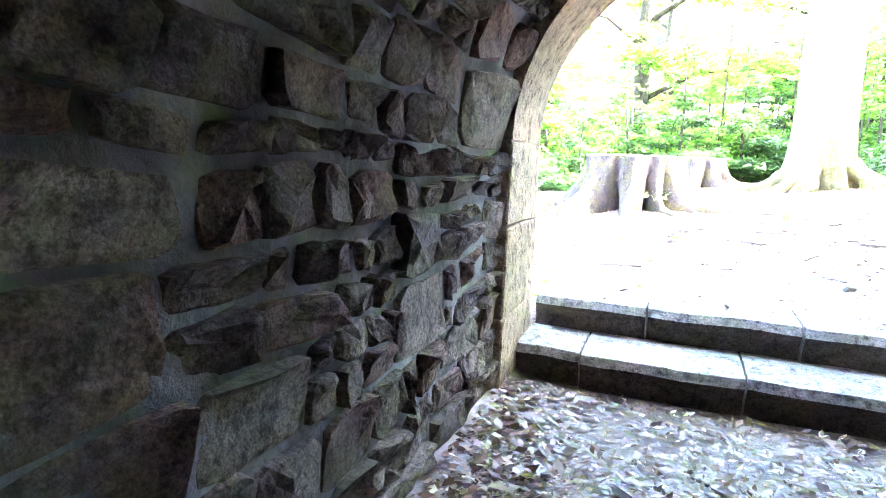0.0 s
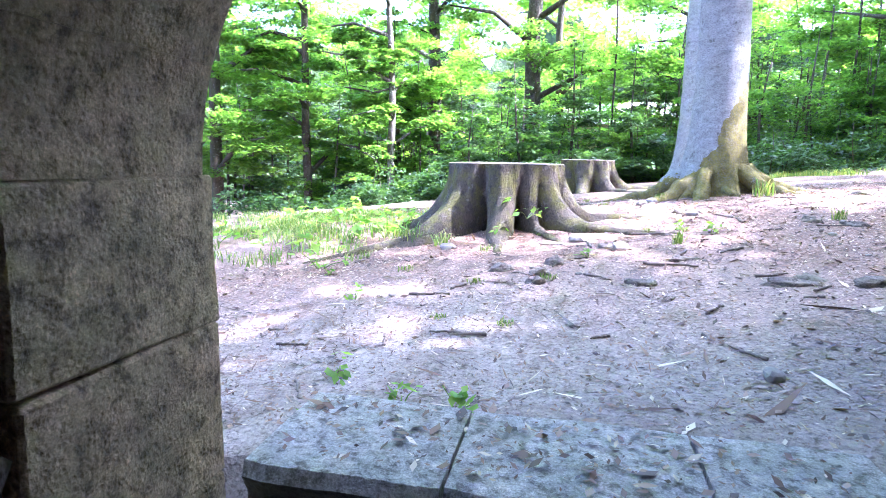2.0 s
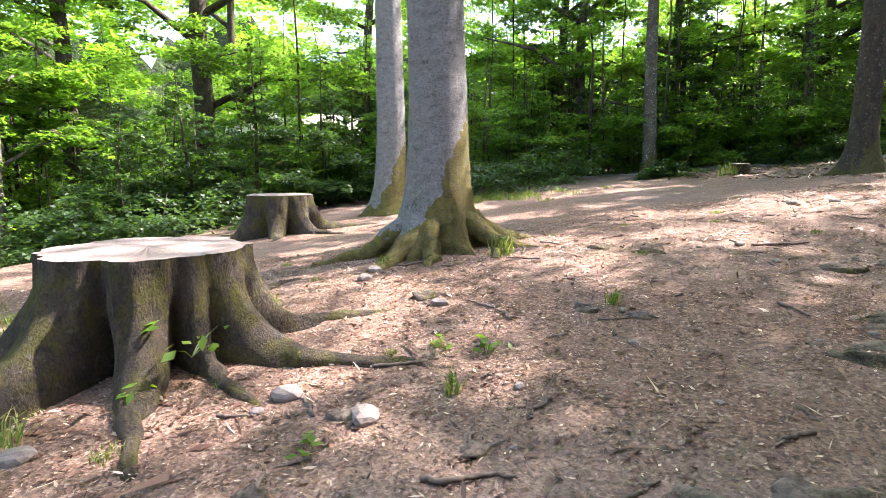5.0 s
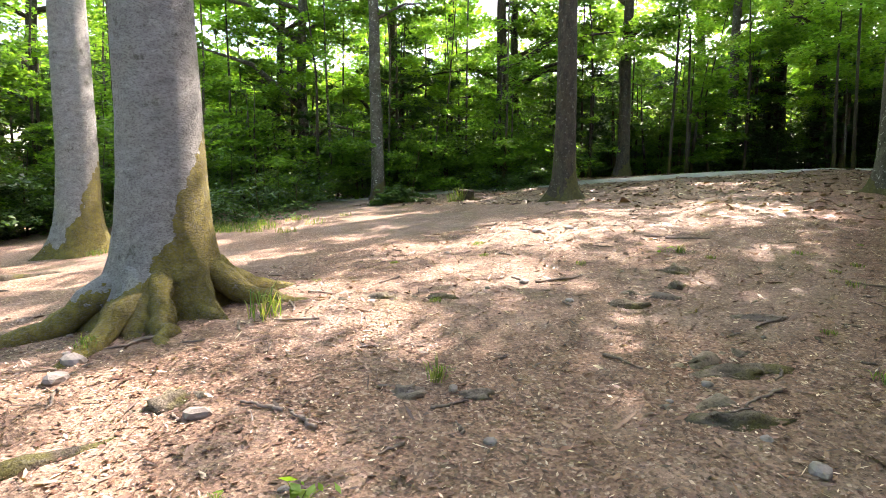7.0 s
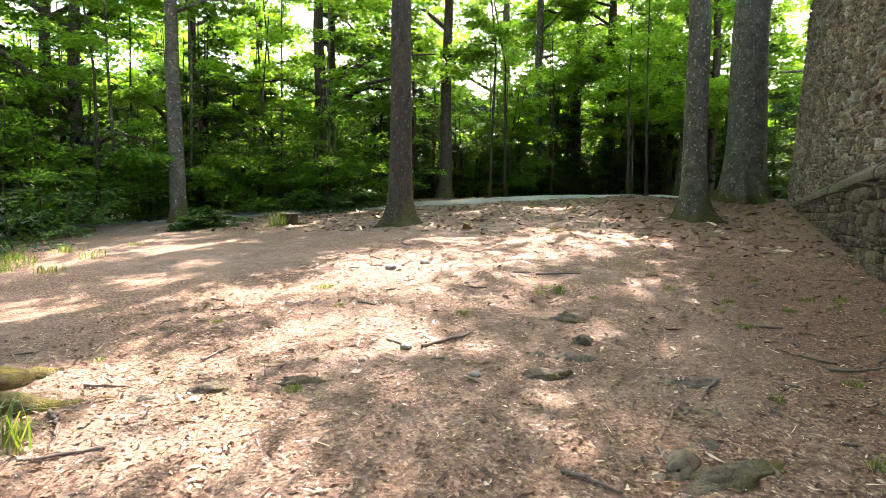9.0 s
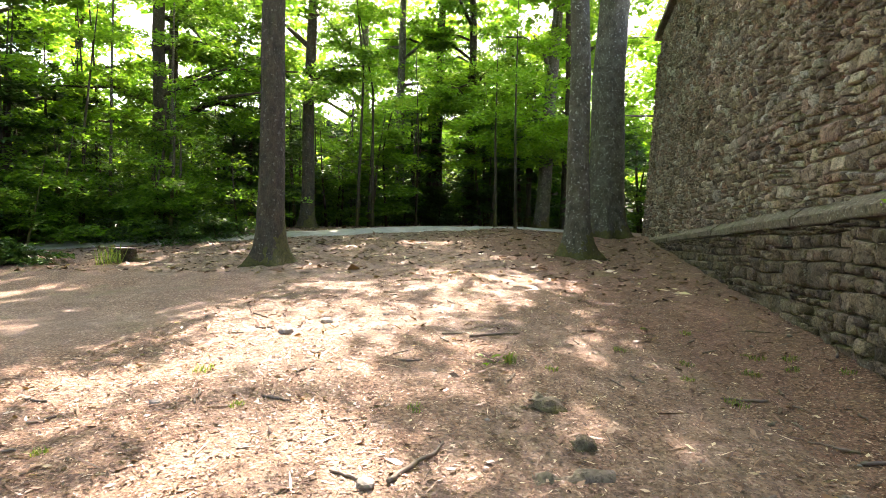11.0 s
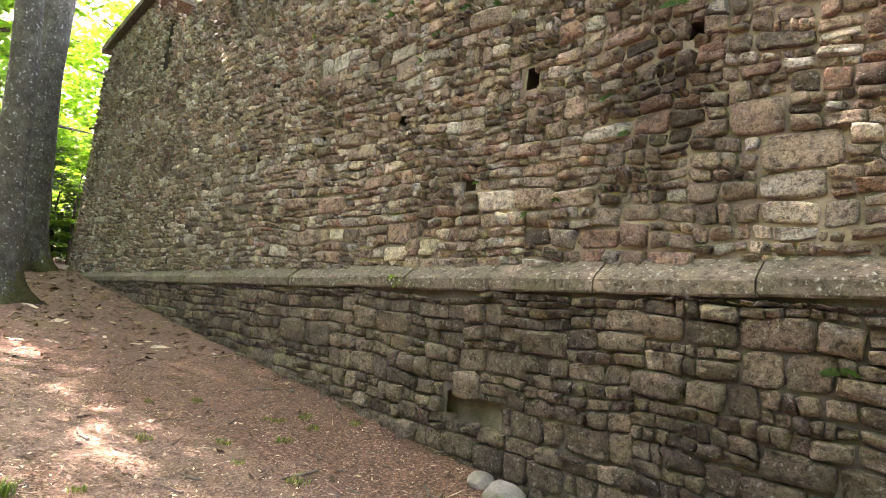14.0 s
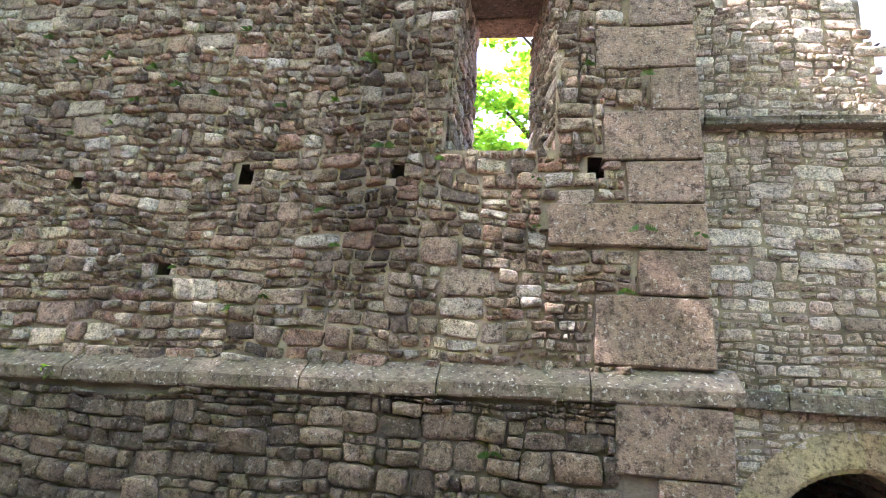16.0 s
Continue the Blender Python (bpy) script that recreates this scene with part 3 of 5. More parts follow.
    vs = add_box(bm, 15.6, WALL_END + 0.35, -1.3, face_y(8) + 0.22, 0.0, 0.16)
    for q in vs:
        q.co.z += wall_top(q.co.x if q.co.x > 15.8 else 15.81)
    part("coping", bm, MAT_STRING, wall, "dark sloping stone coping")
    # splayed window reveals
    y0 = face_y(4.6)
    for side_x, inner in ((WIN[0], 1.69), (WIN[1], 2.32)):
        s = 1 if inner > side_x else -1
        fr = lambda u, v, d, a=side_x, b=inner, s=s: (a + (b - a) * u / 0.9 + s * d * 0.8, y0 - u + 0.0, v)
        mortar_sheet(0.0, 1.0, WIN[2] - 0.05, WIN[3] + 0.05, fr, MAT_MORTAR, "reveal_mortar", wall, 0.1)
        lay_stones(wall, "reveal_stone", MAT_STONE, list(rubble(0.0, 1.0, WIN[2], WIN[3], r, (0.09, 0.2), (1.2, 2.6))), fr, r, (0.015, 0.05), 0.02, lambda u, v: True, 60)
    fr = lambda u, v, d: (u, y0 - v, WIN[2] - 0.02 + 0.07 * v + d)
    mortar_sheet(WIN[0], WIN[1], -0.02, 1.0, fr, MAT_MORTAR, "sill_mortar", wall, 0.1)
    lay_stones(wall, "sill_stone", MAT_STONE, list(rubble(WIN[0], WIN[1], 0.0, 1.0, r, (0.2, 0.35), (1.0, 2.0))), fr, r, (0.01, 0.05), 0.02, lambda u, v: True, 30)
    for yy in (y0 - 0.02, y0 - 0.4, y0 - 0.76):
        vs, fs = block(WIN[0] - 0.12, WIN[1] + 0.12, yy - 0.34, yy, WIN[3] - 0.16, WIN[3] + 0.06, 0.012, r)
        child("lintel", mesh_of("lintel", vs, fs, MAT_PLINTH), wall)
    return wall


QUOINS = [(0.52, 0.79), (0.36, 0.48), (0.36, 1.14), (0.36, 0.55), (0.44, 0.72), (0.40, 0.34), (0.42, 0.78), (0.38, 0.5), (0.4, 0.8), (0.42, 0.55)]


def quoin_len(v):
    z, k = string_z(0.4) + 0.23, 0
    while z < 8.5:
        h, w = QUOINS[k % len(QUOINS)]
        if z <= v < z + h:
            return w
        z += h
        k += 1
    return 0.5


def block(x0, x1, y0, y1, z0, z1, bev, r, lean=0.0):
    """A dressed block with worn arrises, its top leaning back by lean."""
    bm = bmesh.new()
    vs = add_box(bm, x0, x1, y0, y1, z0, z1)
    bmesh.ops.subdivide_edges(bm, edges=bm.edges[:], cuts=1, use_grid_fill=True)
    for v in bm.verts:
        v.co.y -= lean * (v.co.z - (z0 + z1) / 2)
        v.co += Vector((r.uniform(-1, 1), r.uniform(-1, 1), r.uniform(-1, 1))) * bev * 0.55
    out = [v for v in bm.edges if v.calc_face_angle(0) > 0.6]
    bmesh.ops.bevel(bm, geom=out, offset=bev, segments=1, affect="EDGES")
    bm.verts.ensure_lookup_table()
    bm.verts.index_update()
    res = [tuple(v.co) for v in bm.verts], [tuple(v.index for v in f.verts) for f in bm.faces]
    bm.free()
    return res


def build_string_course():
    th = empty("string_course", Matrix.Identity(4), "lichen-spotted sandstone string course along the wall", "string course", kind="structure")
    r = random.Random(5)
    joints = [0.22, 1.2, 2.262, 3.285, 4.257]
    while joints[-1] < WALL_END - 0.5:
        joints.append(joints[-1] + r.uniform(0.8, 1.15))
    joints[-1] = WALL_END + 0.05
    for a, b in zip(joints, joints[1:]):
        bm = bmesh.new()
        prof = [(-0.12, 0.0), (0.19, 0.0), (0.20, 0.015), (0.20, 0.095), (0.185, 0.115), (0.02, 0.235), (-0.12, 0.245)]
        n = 5
        dz, dy = r.uniform(-0.008, 0.008), r.uniform(-0.008, 0.008)
        rows = []
        for i in range(n + 1):
            x = a + 0.005 + (b - a - 0.01) * i / n
            rows.append([bm.verts.new((x, y + dy + r.uniform(-0.004, 0.004), string_z(x) + z + dz + r.uniform(-0.004, 0.004))) for y, z in prof])
        for p, q in zip(rows, rows[1:]):
            for k in range(len(prof)):
                k2 = (k + 1) % len(prof)
                bm.faces.new((p[k], q[k], q[k2], p[k2]))
        bm.faces.new(rows[0])
        bm.faces.new(rows[-1][::-1])
        part("string_block", bm, MAT_STRING, th)


# ---- gate: outer wall, arch, passage, steps ----
ARCH_X, ARCH_R, ARCH_Z = -1.36, 0.895, 0.40
GATE_Y = -1.76


def arch_open(u, v, m=0.0):
    if abs(u - ARCH_X) > ARCH_R + m:
        return False
    return v < ARCH_Z or (u - ARCH_X) ** 2 + (v - ARCH_Z) ** 2 < (ARCH_R + m) ** 2


def gate_top(x):
    return 9.0 if x > -1.55 else (6.2 + 0.5 * round((x + 1.7) * 9) if x > -1.95 else 4.85)


def build_gate():
    wall = empty("wall_gate", Matrix.Identity(4), "pale sandstone rubble gate wall with a round arch", "wall", kind="structure")
    r = random.Random(31)
    fr = lambda u, v, d: (u, GATE_Y + d, v)
    skip = lambda u, v, w, h: arch_open(u, v, 0.30 + min(w, h) * 0.5)
    mortar_sheet(-4.8, 0.36, -1.2, 9.0, fr, MAT_MORTAR, "gate_mortar", wall, 0.085, lambda u, v: arch_open(u, v, 0.12), gate_top)
    st = list(rubble(-4.8, 0.36, -0.7, 9.0, r, (0.07, 0.24), (1.3, 4.0), skip, gate_top, 0.07, 0.009))
    lay_stones(wall, "gate_stone", MAT_GATE, st, fr, r, (0.004, 0.035), 0.05, lambda u, v: -2.6 < u < 0.3 and 1.6 < v < 5.5)
    bm = bmesh.new()
    yb = GATE_Y - 0.62
    add_box(bm, -4.8, ARCH_X - ARCH_R - 0.12, yb, GATE_Y - 0.06, -1.2, 4.8)
    add_box(bm, ARCH_X + ARCH_R + 0.12, 0.36, yb, GATE_Y - 0.06, -1.2, 9.0)
    add_box(bm, ARCH_X - ARCH_R - 0.12, ARCH_X + ARCH_R + 0.12, yb, GATE_Y - 0.06, ARCH_Z + ARCH_R + 0.2, 4.8)
    add_box(bm, -1.5, ARCH_X + ARCH_R + 0.12, yb, GATE_Y - 0.06, 4.8, 9.0)
    part("gate_core", bm, MAT_MORTAR, wall)
    # weathered ledge high on the wall and the lower string
    for z, x0, x1, h in ((4.66, -1.95, 0.30, 0.10), (1.80, -3.6, 0.30, 0.17)):
        x = x0
        while x < x1 - 0.05:
            w = min(r.uniform(0.7, 1.1), x1 - x)
            vs, fs = block(x + 0.004, x + w - 0.004, GATE_Y - 0.1, GATE_Y + 0.16, z, z + h, 0.012, r)
            child("ledge_block", mesh_of("ledge_block", vs, fs, MAT_STRING), wall)
            x += w
    # voussoirs and jamb stones of the arch, through the thickness of the wall
    def ring_block(a0, a1, r0, r1, y0, y1, mat, name):
        n = 3
        vs, fs = [], []
        for i in range(n + 1):
            a = a0 + (a1 - a0) * i / n
            for rr, yy in ((r0, y0), (r1, y0), (r1, y1), (r0, y1 - 0.05), (r0 + 0.05, y1)):
                vs.append((ARCH_X + rr * math.cos(a), yy, ARCH_Z + rr * math.sin(a)))
        order = (0, 1, 2, 4, 3)
        for i in range(n):
            for k in range(5):
                p, q = order[k], order[(k + 1) % 5]
                fs.append((i * 5 + p, i * 5 + q, i * 5 + 5 + q, i * 5 + 5 + p))
        fs.append(tuple(order))
        fs.append(tuple(n * 5 + o for o in order[::-1]))
        child(name, mesh_of(name, vs, fs, mat), wall)
    cuts = [0.0, 0.30, 0.62, 0.95, 1.25, 1.57, 1.9, 2.2, 2.52, 2.84, math.pi]
    for a0, a1 in zip(cuts, cuts[1:]):
        ring_block(a0 + 0.001, a1 - 0.001, ARCH_R, ARCH_R + 0.36, GATE_Y - 0.56, GATE_Y + 0.03, MAT_JAMB, "voussoir")
    for s in (-1, 1):
        z = -0.8
        for h in (0.38, 0.43, 0.45):
            z1 = min(z + h, ARCH_Z)
            a, b = ARCH_X + s * ARCH_R, ARCH_X + s * (ARCH_R + 0.34)
            vs, fs = block(min(a, b), max(a, b), GATE_Y - 0.56, GATE_Y + 0.03, z + 0.002, z1 - 0.002, 0.009, r)
            child("jamb_stone", mesh_of("jamb_stone", vs, fs, MAT_JAMB), wall)
            z = z1


def build_passage():
    th = empty("wall_passage", Matrix.Identity(4), "rubble-built barrel vaulted passage with rough mortar joints", "vault", kind="structure")
    r = random.Random(41)
    y0, y1 = -8.4, GATE_Y - 0.55
    hw, zs = 0.94, 0.43
    half = math.pi * hw / 2

    def front(u, v, d):
        # u runs along the passage, v up the left wall, over the vault and down the other side
        if v < zs:
            return (ARCH_X - hw + d, u, v)
        if v < zs + 2 * half:
            a = math.pi - (v - zs) / hw
            return (ARCH_X + (hw - d) * math.cos(a), u, zs + (hw - d) * math.sin(a))
        return (ARCH_X + hw - d, u, zs - (v - zs - 2 * half))
    v1 = 2 * zs + 2 * half + 0.8
    mortar_sheet(y0, y1, -0.82, v1, front, MAT_MORTAR_VAULT, "vault_mortar", th, 0.055, bulge=0.024, lift=-0.002)
    st = list(rubble(y0, y1, -0.8, v1, r, (0.10, 0.36), (1.3, 3.4), None, None, 0.09, 0.009))
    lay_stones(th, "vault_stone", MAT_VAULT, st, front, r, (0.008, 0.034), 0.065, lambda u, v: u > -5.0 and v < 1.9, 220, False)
    bm = bmesh.new()
    add_box(bm, ARCH_X - hw - 0.9, ARCH_X - hw - 0.07, y0 - 0.5, y1, -1.2, 2.4)
    add_box(bm, ARCH_X + hw + 0.07, ARCH_X + hw + 0.9, y0 - 0.5, y1, -1.2, 2.4)
    add_box(bm, ARCH_X - hw - 0.9, ARCH_X + hw + 0.9, y0 - 0.5, y1, zs + hw + 0.08, 2.45)
    add_box(bm, ARCH_X - hw - 0.9, ARCH_X + hw + 0.9, y0 - 0.7, y0 - 0.02, -1.2, 2.4)
    part("vault_core", bm, MAT_MORTAR_DARK, th)
    nx, ny = 24, 70
    vs, fs = [], []
    for j in range(ny + 1):
        for i in range(nx + 1):
            x, y = ARCH_X - 1.0 + 2.0 * i / nx, y0 + (-1.9 - y0) * j / ny
            e = abs(i / nx - 0.5) * 2
            vs.append((x, y, -0.79 + 0.012 * fract_noise(x * 5, y * 5) + 0.07 * max(0, e - 0.75) / 0.25))
    fs = [(j * (nx + 1) + i, j * (nx + 1) + i + 1, (j + 1) * (nx + 1) + i + 1, (j + 1) * (nx + 1) + i) for j in range(ny) for i in range(nx)]
    tagged(new("floor", mesh_of("floor", vs, fs, MAT_SOIL, True)), "trodden earth passage floor with dry leaves and grit", "floor", kind="structure")


def build_steps():
    r = random.Random(51)
    for label, y0, y1, zt, h, cuts in (("upper worn grey sandstone step below the arch", -1.68, -1.16, -0.42, 0.42, (-2.25, -1.65, -0.935, -0.42)),
                                       ("lower worn grey sandstone step inside the passage", -2.06, -1.63, -0.60, 0.30, (-2.26, -1.93, -1.2, -0.43))):
        th = empty("stone_step", Matrix.Translation(((cuts[0] + cuts[-1]) / 2, (y0 + y1) / 2, zt - h)), label, "step", kind="structure")
        inv = th.matrix_world.inverted()
        for a, b in zip(cuts, cuts[1:]):
            n = 8
            bm = bmesh.new()
            rows = []
            sk = r.uniform(-0.02, 0.02)
            for i in range(n + 1):
                x = a + 0.006 + (b - a - 0.012) * i / n
                f = y0 + sk + 0.014 * fract_noise(x * 4, y0 * 3) + (0.012 if i in (0, n) else 0)
                w = 0.006 * fract_noise(x * 3, 7.0) - 0.008 * abs(i / n - 0.5)
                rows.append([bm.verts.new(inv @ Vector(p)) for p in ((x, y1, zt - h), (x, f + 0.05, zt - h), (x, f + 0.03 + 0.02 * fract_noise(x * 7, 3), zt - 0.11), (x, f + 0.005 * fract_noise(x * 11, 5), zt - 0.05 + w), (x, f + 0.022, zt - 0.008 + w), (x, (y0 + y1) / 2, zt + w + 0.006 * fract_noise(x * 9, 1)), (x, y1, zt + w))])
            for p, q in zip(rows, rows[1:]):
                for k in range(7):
                    # Lower front faces take the darkened copy, treads the pale stone.
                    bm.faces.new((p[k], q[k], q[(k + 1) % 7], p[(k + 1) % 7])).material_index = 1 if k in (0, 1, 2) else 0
            bm.faces.new(rows[0])
            bm.faces.new(rows[-1][::-1])
            bmesh.ops.recalc_face_normals(bm, faces=bm.faces[:])
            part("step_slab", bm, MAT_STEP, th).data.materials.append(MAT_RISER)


# ---- trees ----
def tube(path, radii, sides=12, lobes=None, cap=True):
    """A tapered tube along path. lobes(angle, i) scales the radius."""
    vs, fs = [], []
    n = len(path)
    for i, p in enumerate(path):
        p = Vector(p)
        d = (Vector(path[min(i + 1, n - 1)]) - Vector(path[max(i - 1, 0)])).normalized()
        q = d.to_track_quat("Z", "Y")
        if d.z > 0.8:
            q = Vector((0, 0, 1)).rotation_difference(d)
        for k in range(sides):
            a = 2 * math.pi * k / sides
            s = radii[i] * (lobes(a, i) if lobes else 1.0)
            vs.append(p + q @ Vector((math.cos(a) * s, math.sin(a) * s, 0)))
    for i in range(n - 1):
        for k in range(sides):
            k2 = (k + 1) % sides
            fs.append((i * sides + k, i * sides + k2, (i + 1) * sides + k2, (i + 1) * sides + k))
    if cap:
        fs.append(tuple(range(sides))[::-1])
        fs.append(tuple((n - 1) * sides + k for k in range(sides)))
    return vs, fs


def leaves(centres, radii, count, size, flat=0.3, droop=0.0, sides=4):
    """Leaves round clump centres, mostly level like beech sprays. Returns (n, sides, 3)."""
    c = np.asarray(centres, dtype=float)
    rr = np.asarray(radii, dtype=float)
    idx = rng.choice(len(c), count, p=(rr ** 2) / np.sum(rr ** 2))
    d = rng.normal(size=(count, 3))
    d /= np.linalg.norm(d, axis=1)[:, None]
    d *= (rng.random(count) ** 0.45)[:, None]
    p = c[idx] + d * rr[idx][:, None] * np.array([1, 1, flat])
    p[:, 2] -= droop * (d[:, 0] ** 2 + d[:, 1] ** 2) * rr[idx]
    yaw = rng.random(count) * 2 * np.pi
    tilt = rng.normal(size=(count, 2)) * 0.42
    u = np.stack([np.cos(yaw), np.sin(yaw), tilt[:, 0]], 1)
    u /= np.linalg.norm(u, axis=1)[:, None]
    w = np.stack([-np.sin(yaw), np.cos(yaw), tilt[:, 1]], 1)
    w -= (w * u).sum(1)[:, None] * u
    w /= np.linalg.norm(w, axis=1)[:, None]
    s = size * rng.uniform(0.6, 1.3, count)[:, None]
    if sides == 3:
        return np.stack([p - u * s * 0.55, p + u * s * 0.35 + w * s * 0.38, p + u * s * 0.35 - w * s * 0.38], 1)
    return np.stack([p - u * s * 0.55, p + w * s * 0.30, p + u * s * 0.55, p - w * s * 0.30], 1)


def grow_tree(x, y, dia, height, mat, leaf_mat, label, lean=(0.0, 0.0), crown_from=0.35, crown_r=3.0, n_leaves=7000, leaf=0.2, flare=1.6, lobes=5, seed=1, n_limbs=9, base_h=None):
    r = random.Random(seed)
    z0 = (ground_z(x, y) if base_h is None else base_h) - 0.12
    th = empty("tree", Matrix.Translation((x, y, z0)), label, "tree", "forest trees")
    pts, rad = [], []
    hs = [0, 0.12, 0.25, 0.4, 0.6, 0.85, 1.2, 1.7, 2.4] + [2.4 + (height - 2.4) * k / 8 for k in range(1, 9)]
    wob = r.uniform(0, 50)
    for h in hs:
        w = 0.05 * h ** 0.7
        pts.append(Vector((lean[0] * h + w * fract_noise(h * 0.35, wob), lean[1] * h + w * fract_noise(h * 0.35, wob + 20), h)))
        rad.append(dia / 2 * (1 - 0.75 * max(0, h - 1.2) / height) * (1 + (flare - 1) * math.exp(-h / (0.35 * max(0.6, dia) + 0.12))))
    ph = r.uniform(0, 6)

    def lobe(a, i):
        h = hs[i]
        k = math.exp(-h / (0.5 * max(0.6, dia)))
        return 1 + k * (0.42 * math.sin(lobes * a + ph) + 0.12 * math.sin((lobes + 2) * a + 2 * ph)) + 0.03 * fract_noise(math.cos(a) * 2, math.sin(a) * 2, h * 0.8 + wob)
    vs, fs = tube(pts, rad, 28 if dia > 0.7 else 14, lobe)
    child("trunk", mesh_of("trunk", vs, fs, mat, True), th)

    def at(h):
        for i in range(len(hs) - 1):
            if hs[i] <= h <= hs[i + 1]:
                return pts[i].lerp(pts[i + 1], (h - hs[i]) / (hs[i + 1] - hs[i]))
        return pts[-1]
    cen, crr = [], []
    for k in range(n_limbs):
        h = height * (crown_from + (0.97 - crown_from) * (k + r.random()) / n_limbs)
        a = r.uniform(0, 6.28)
        ln = crown_r * r.uniform(0.6, 1.1) * (1.15 - 0.5 * (h / height))
        p = at(h)
        q = p + Vector((math.cos(a) * ln, math.sin(a) * ln, ln * r.uniform(0.0, 0.5)))
        mid = p.lerp(q, 0.5) + Vector((0, 0, 0.12 * ln))
        lr = 0.028 * ln + 0.01
        vs, fs = tube([p, p.lerp(mid, 0.6), mid, q], [lr, lr * 0.8, lr * 0.6, lr * 0.15], 6)
        child("limb", mesh_of("limb", vs, fs, mat, True), th)
        for j in range(13):
            t = r.uniform(0.25, 1.05)
            c = p.lerp(q, t) + Vector((r.gauss(0, 0.22), r.gauss(0, 0.22), r.gauss(0, 0.12))) * ln
            cen.append(c)
            crr.append(r.uniform(0.25, 0.62) * (0.33 * ln + 0.22))
    if n_leaves:
        child("crown", quads_mesh("crown", leaves(cen, crr, n_leaves, leaf, 0.26, 0.18, 3), leaf_mat), th)
    return th


def shrub(x, y, height, width, mat, n, leaf, seed, label="young beech thicket with level sprays of green leaves", conifer=False):
    r = random.Random(seed)
    z0 = ground_z(x, y) - 0.05
    th = empty("sapling", Matrix.Translation((x, y, z0)), label, "sapling", "undergrowth")
    cen, crr = [], []
    for s in range(1 if conifer else r.randint(3, 5)):
        bx, by = (0, 0) if conifer else (r.gauss(0, width * 0.25), r.gauss(0, width * 0.25))
        top = Vector((bx + r.gauss(0, 0.2), by + r.gauss(0, 0.2), height * (1 if conifer else r.uniform(0.6, 1.0))))
        vs, fs = tube([(bx, by, 0), Vector((bx, by, 0)).lerp(top, 0.5) + Vector((r.gauss(0, 0.08), r.gauss(0, 0.08), 0)), top], [0.012 * height, 0.008 * height, 0.003], 6)
        child("stem", mesh_of("stem", vs, fs, MAT_BARK, True), th)
        for j in range(60 if conifer else 24):
            t = r.uniform(0.05, 1.0)
            rad = width * 0.5 * ((1.05 - t) if conifer else 0.75 * math.sin(math.pi * min(1, 0.2 + 0.8 * t)) + 0.15)
            a = r.uniform(0, 6.28)
            k = r.uniform(0.25, 1.0)
            cen.append(Vector((bx, by, 0)).lerp(top, t) + Vector((math.cos(a) * rad * k, math.sin(a) * rad * k, r.uniform(-0.1, 0.1))))
            crr.append(max(0.12, rad * r.uniform(0.26, 0.5)))
    child("foliage", quads_mesh("foliage", leaves(cen, crr, n, leaf, 0.22, 0.3, 3), mat), th)
    return th


def snake(points, r0, r1, mat, parent, name, bumps=0.2, sides=8, seed=1, wander=0.05):
    """A root or stick that wanders through points, resting on them."""
    r = random.Random(seed)
    pts = []
    n = 5
    for a, b in zip(points, points[1:]):
        for k in range(n):
            pts.append(Vector(a).lerp(Vector(b), k / n))
    pts.append(Vector(points[-1]))
    pts = [p + Vector((r.gauss(0, wander), r.gauss(0, wander), r.gauss(0, wander * 0.3))) if 0 < i < len(pts) - 1 else p for i, p in enumerate(pts)]
    m = len(pts) - 1
    rad = [(r0 + (r1 - r0) * (i / m) ** 0.8) * (1 + r.uniform(-bumps, bumps)) for i in range(m + 1)]
    vs, fs = tube(pts, rad, sides)
    return child(name, mesh_of(name, vs, fs, mat, True), parent)


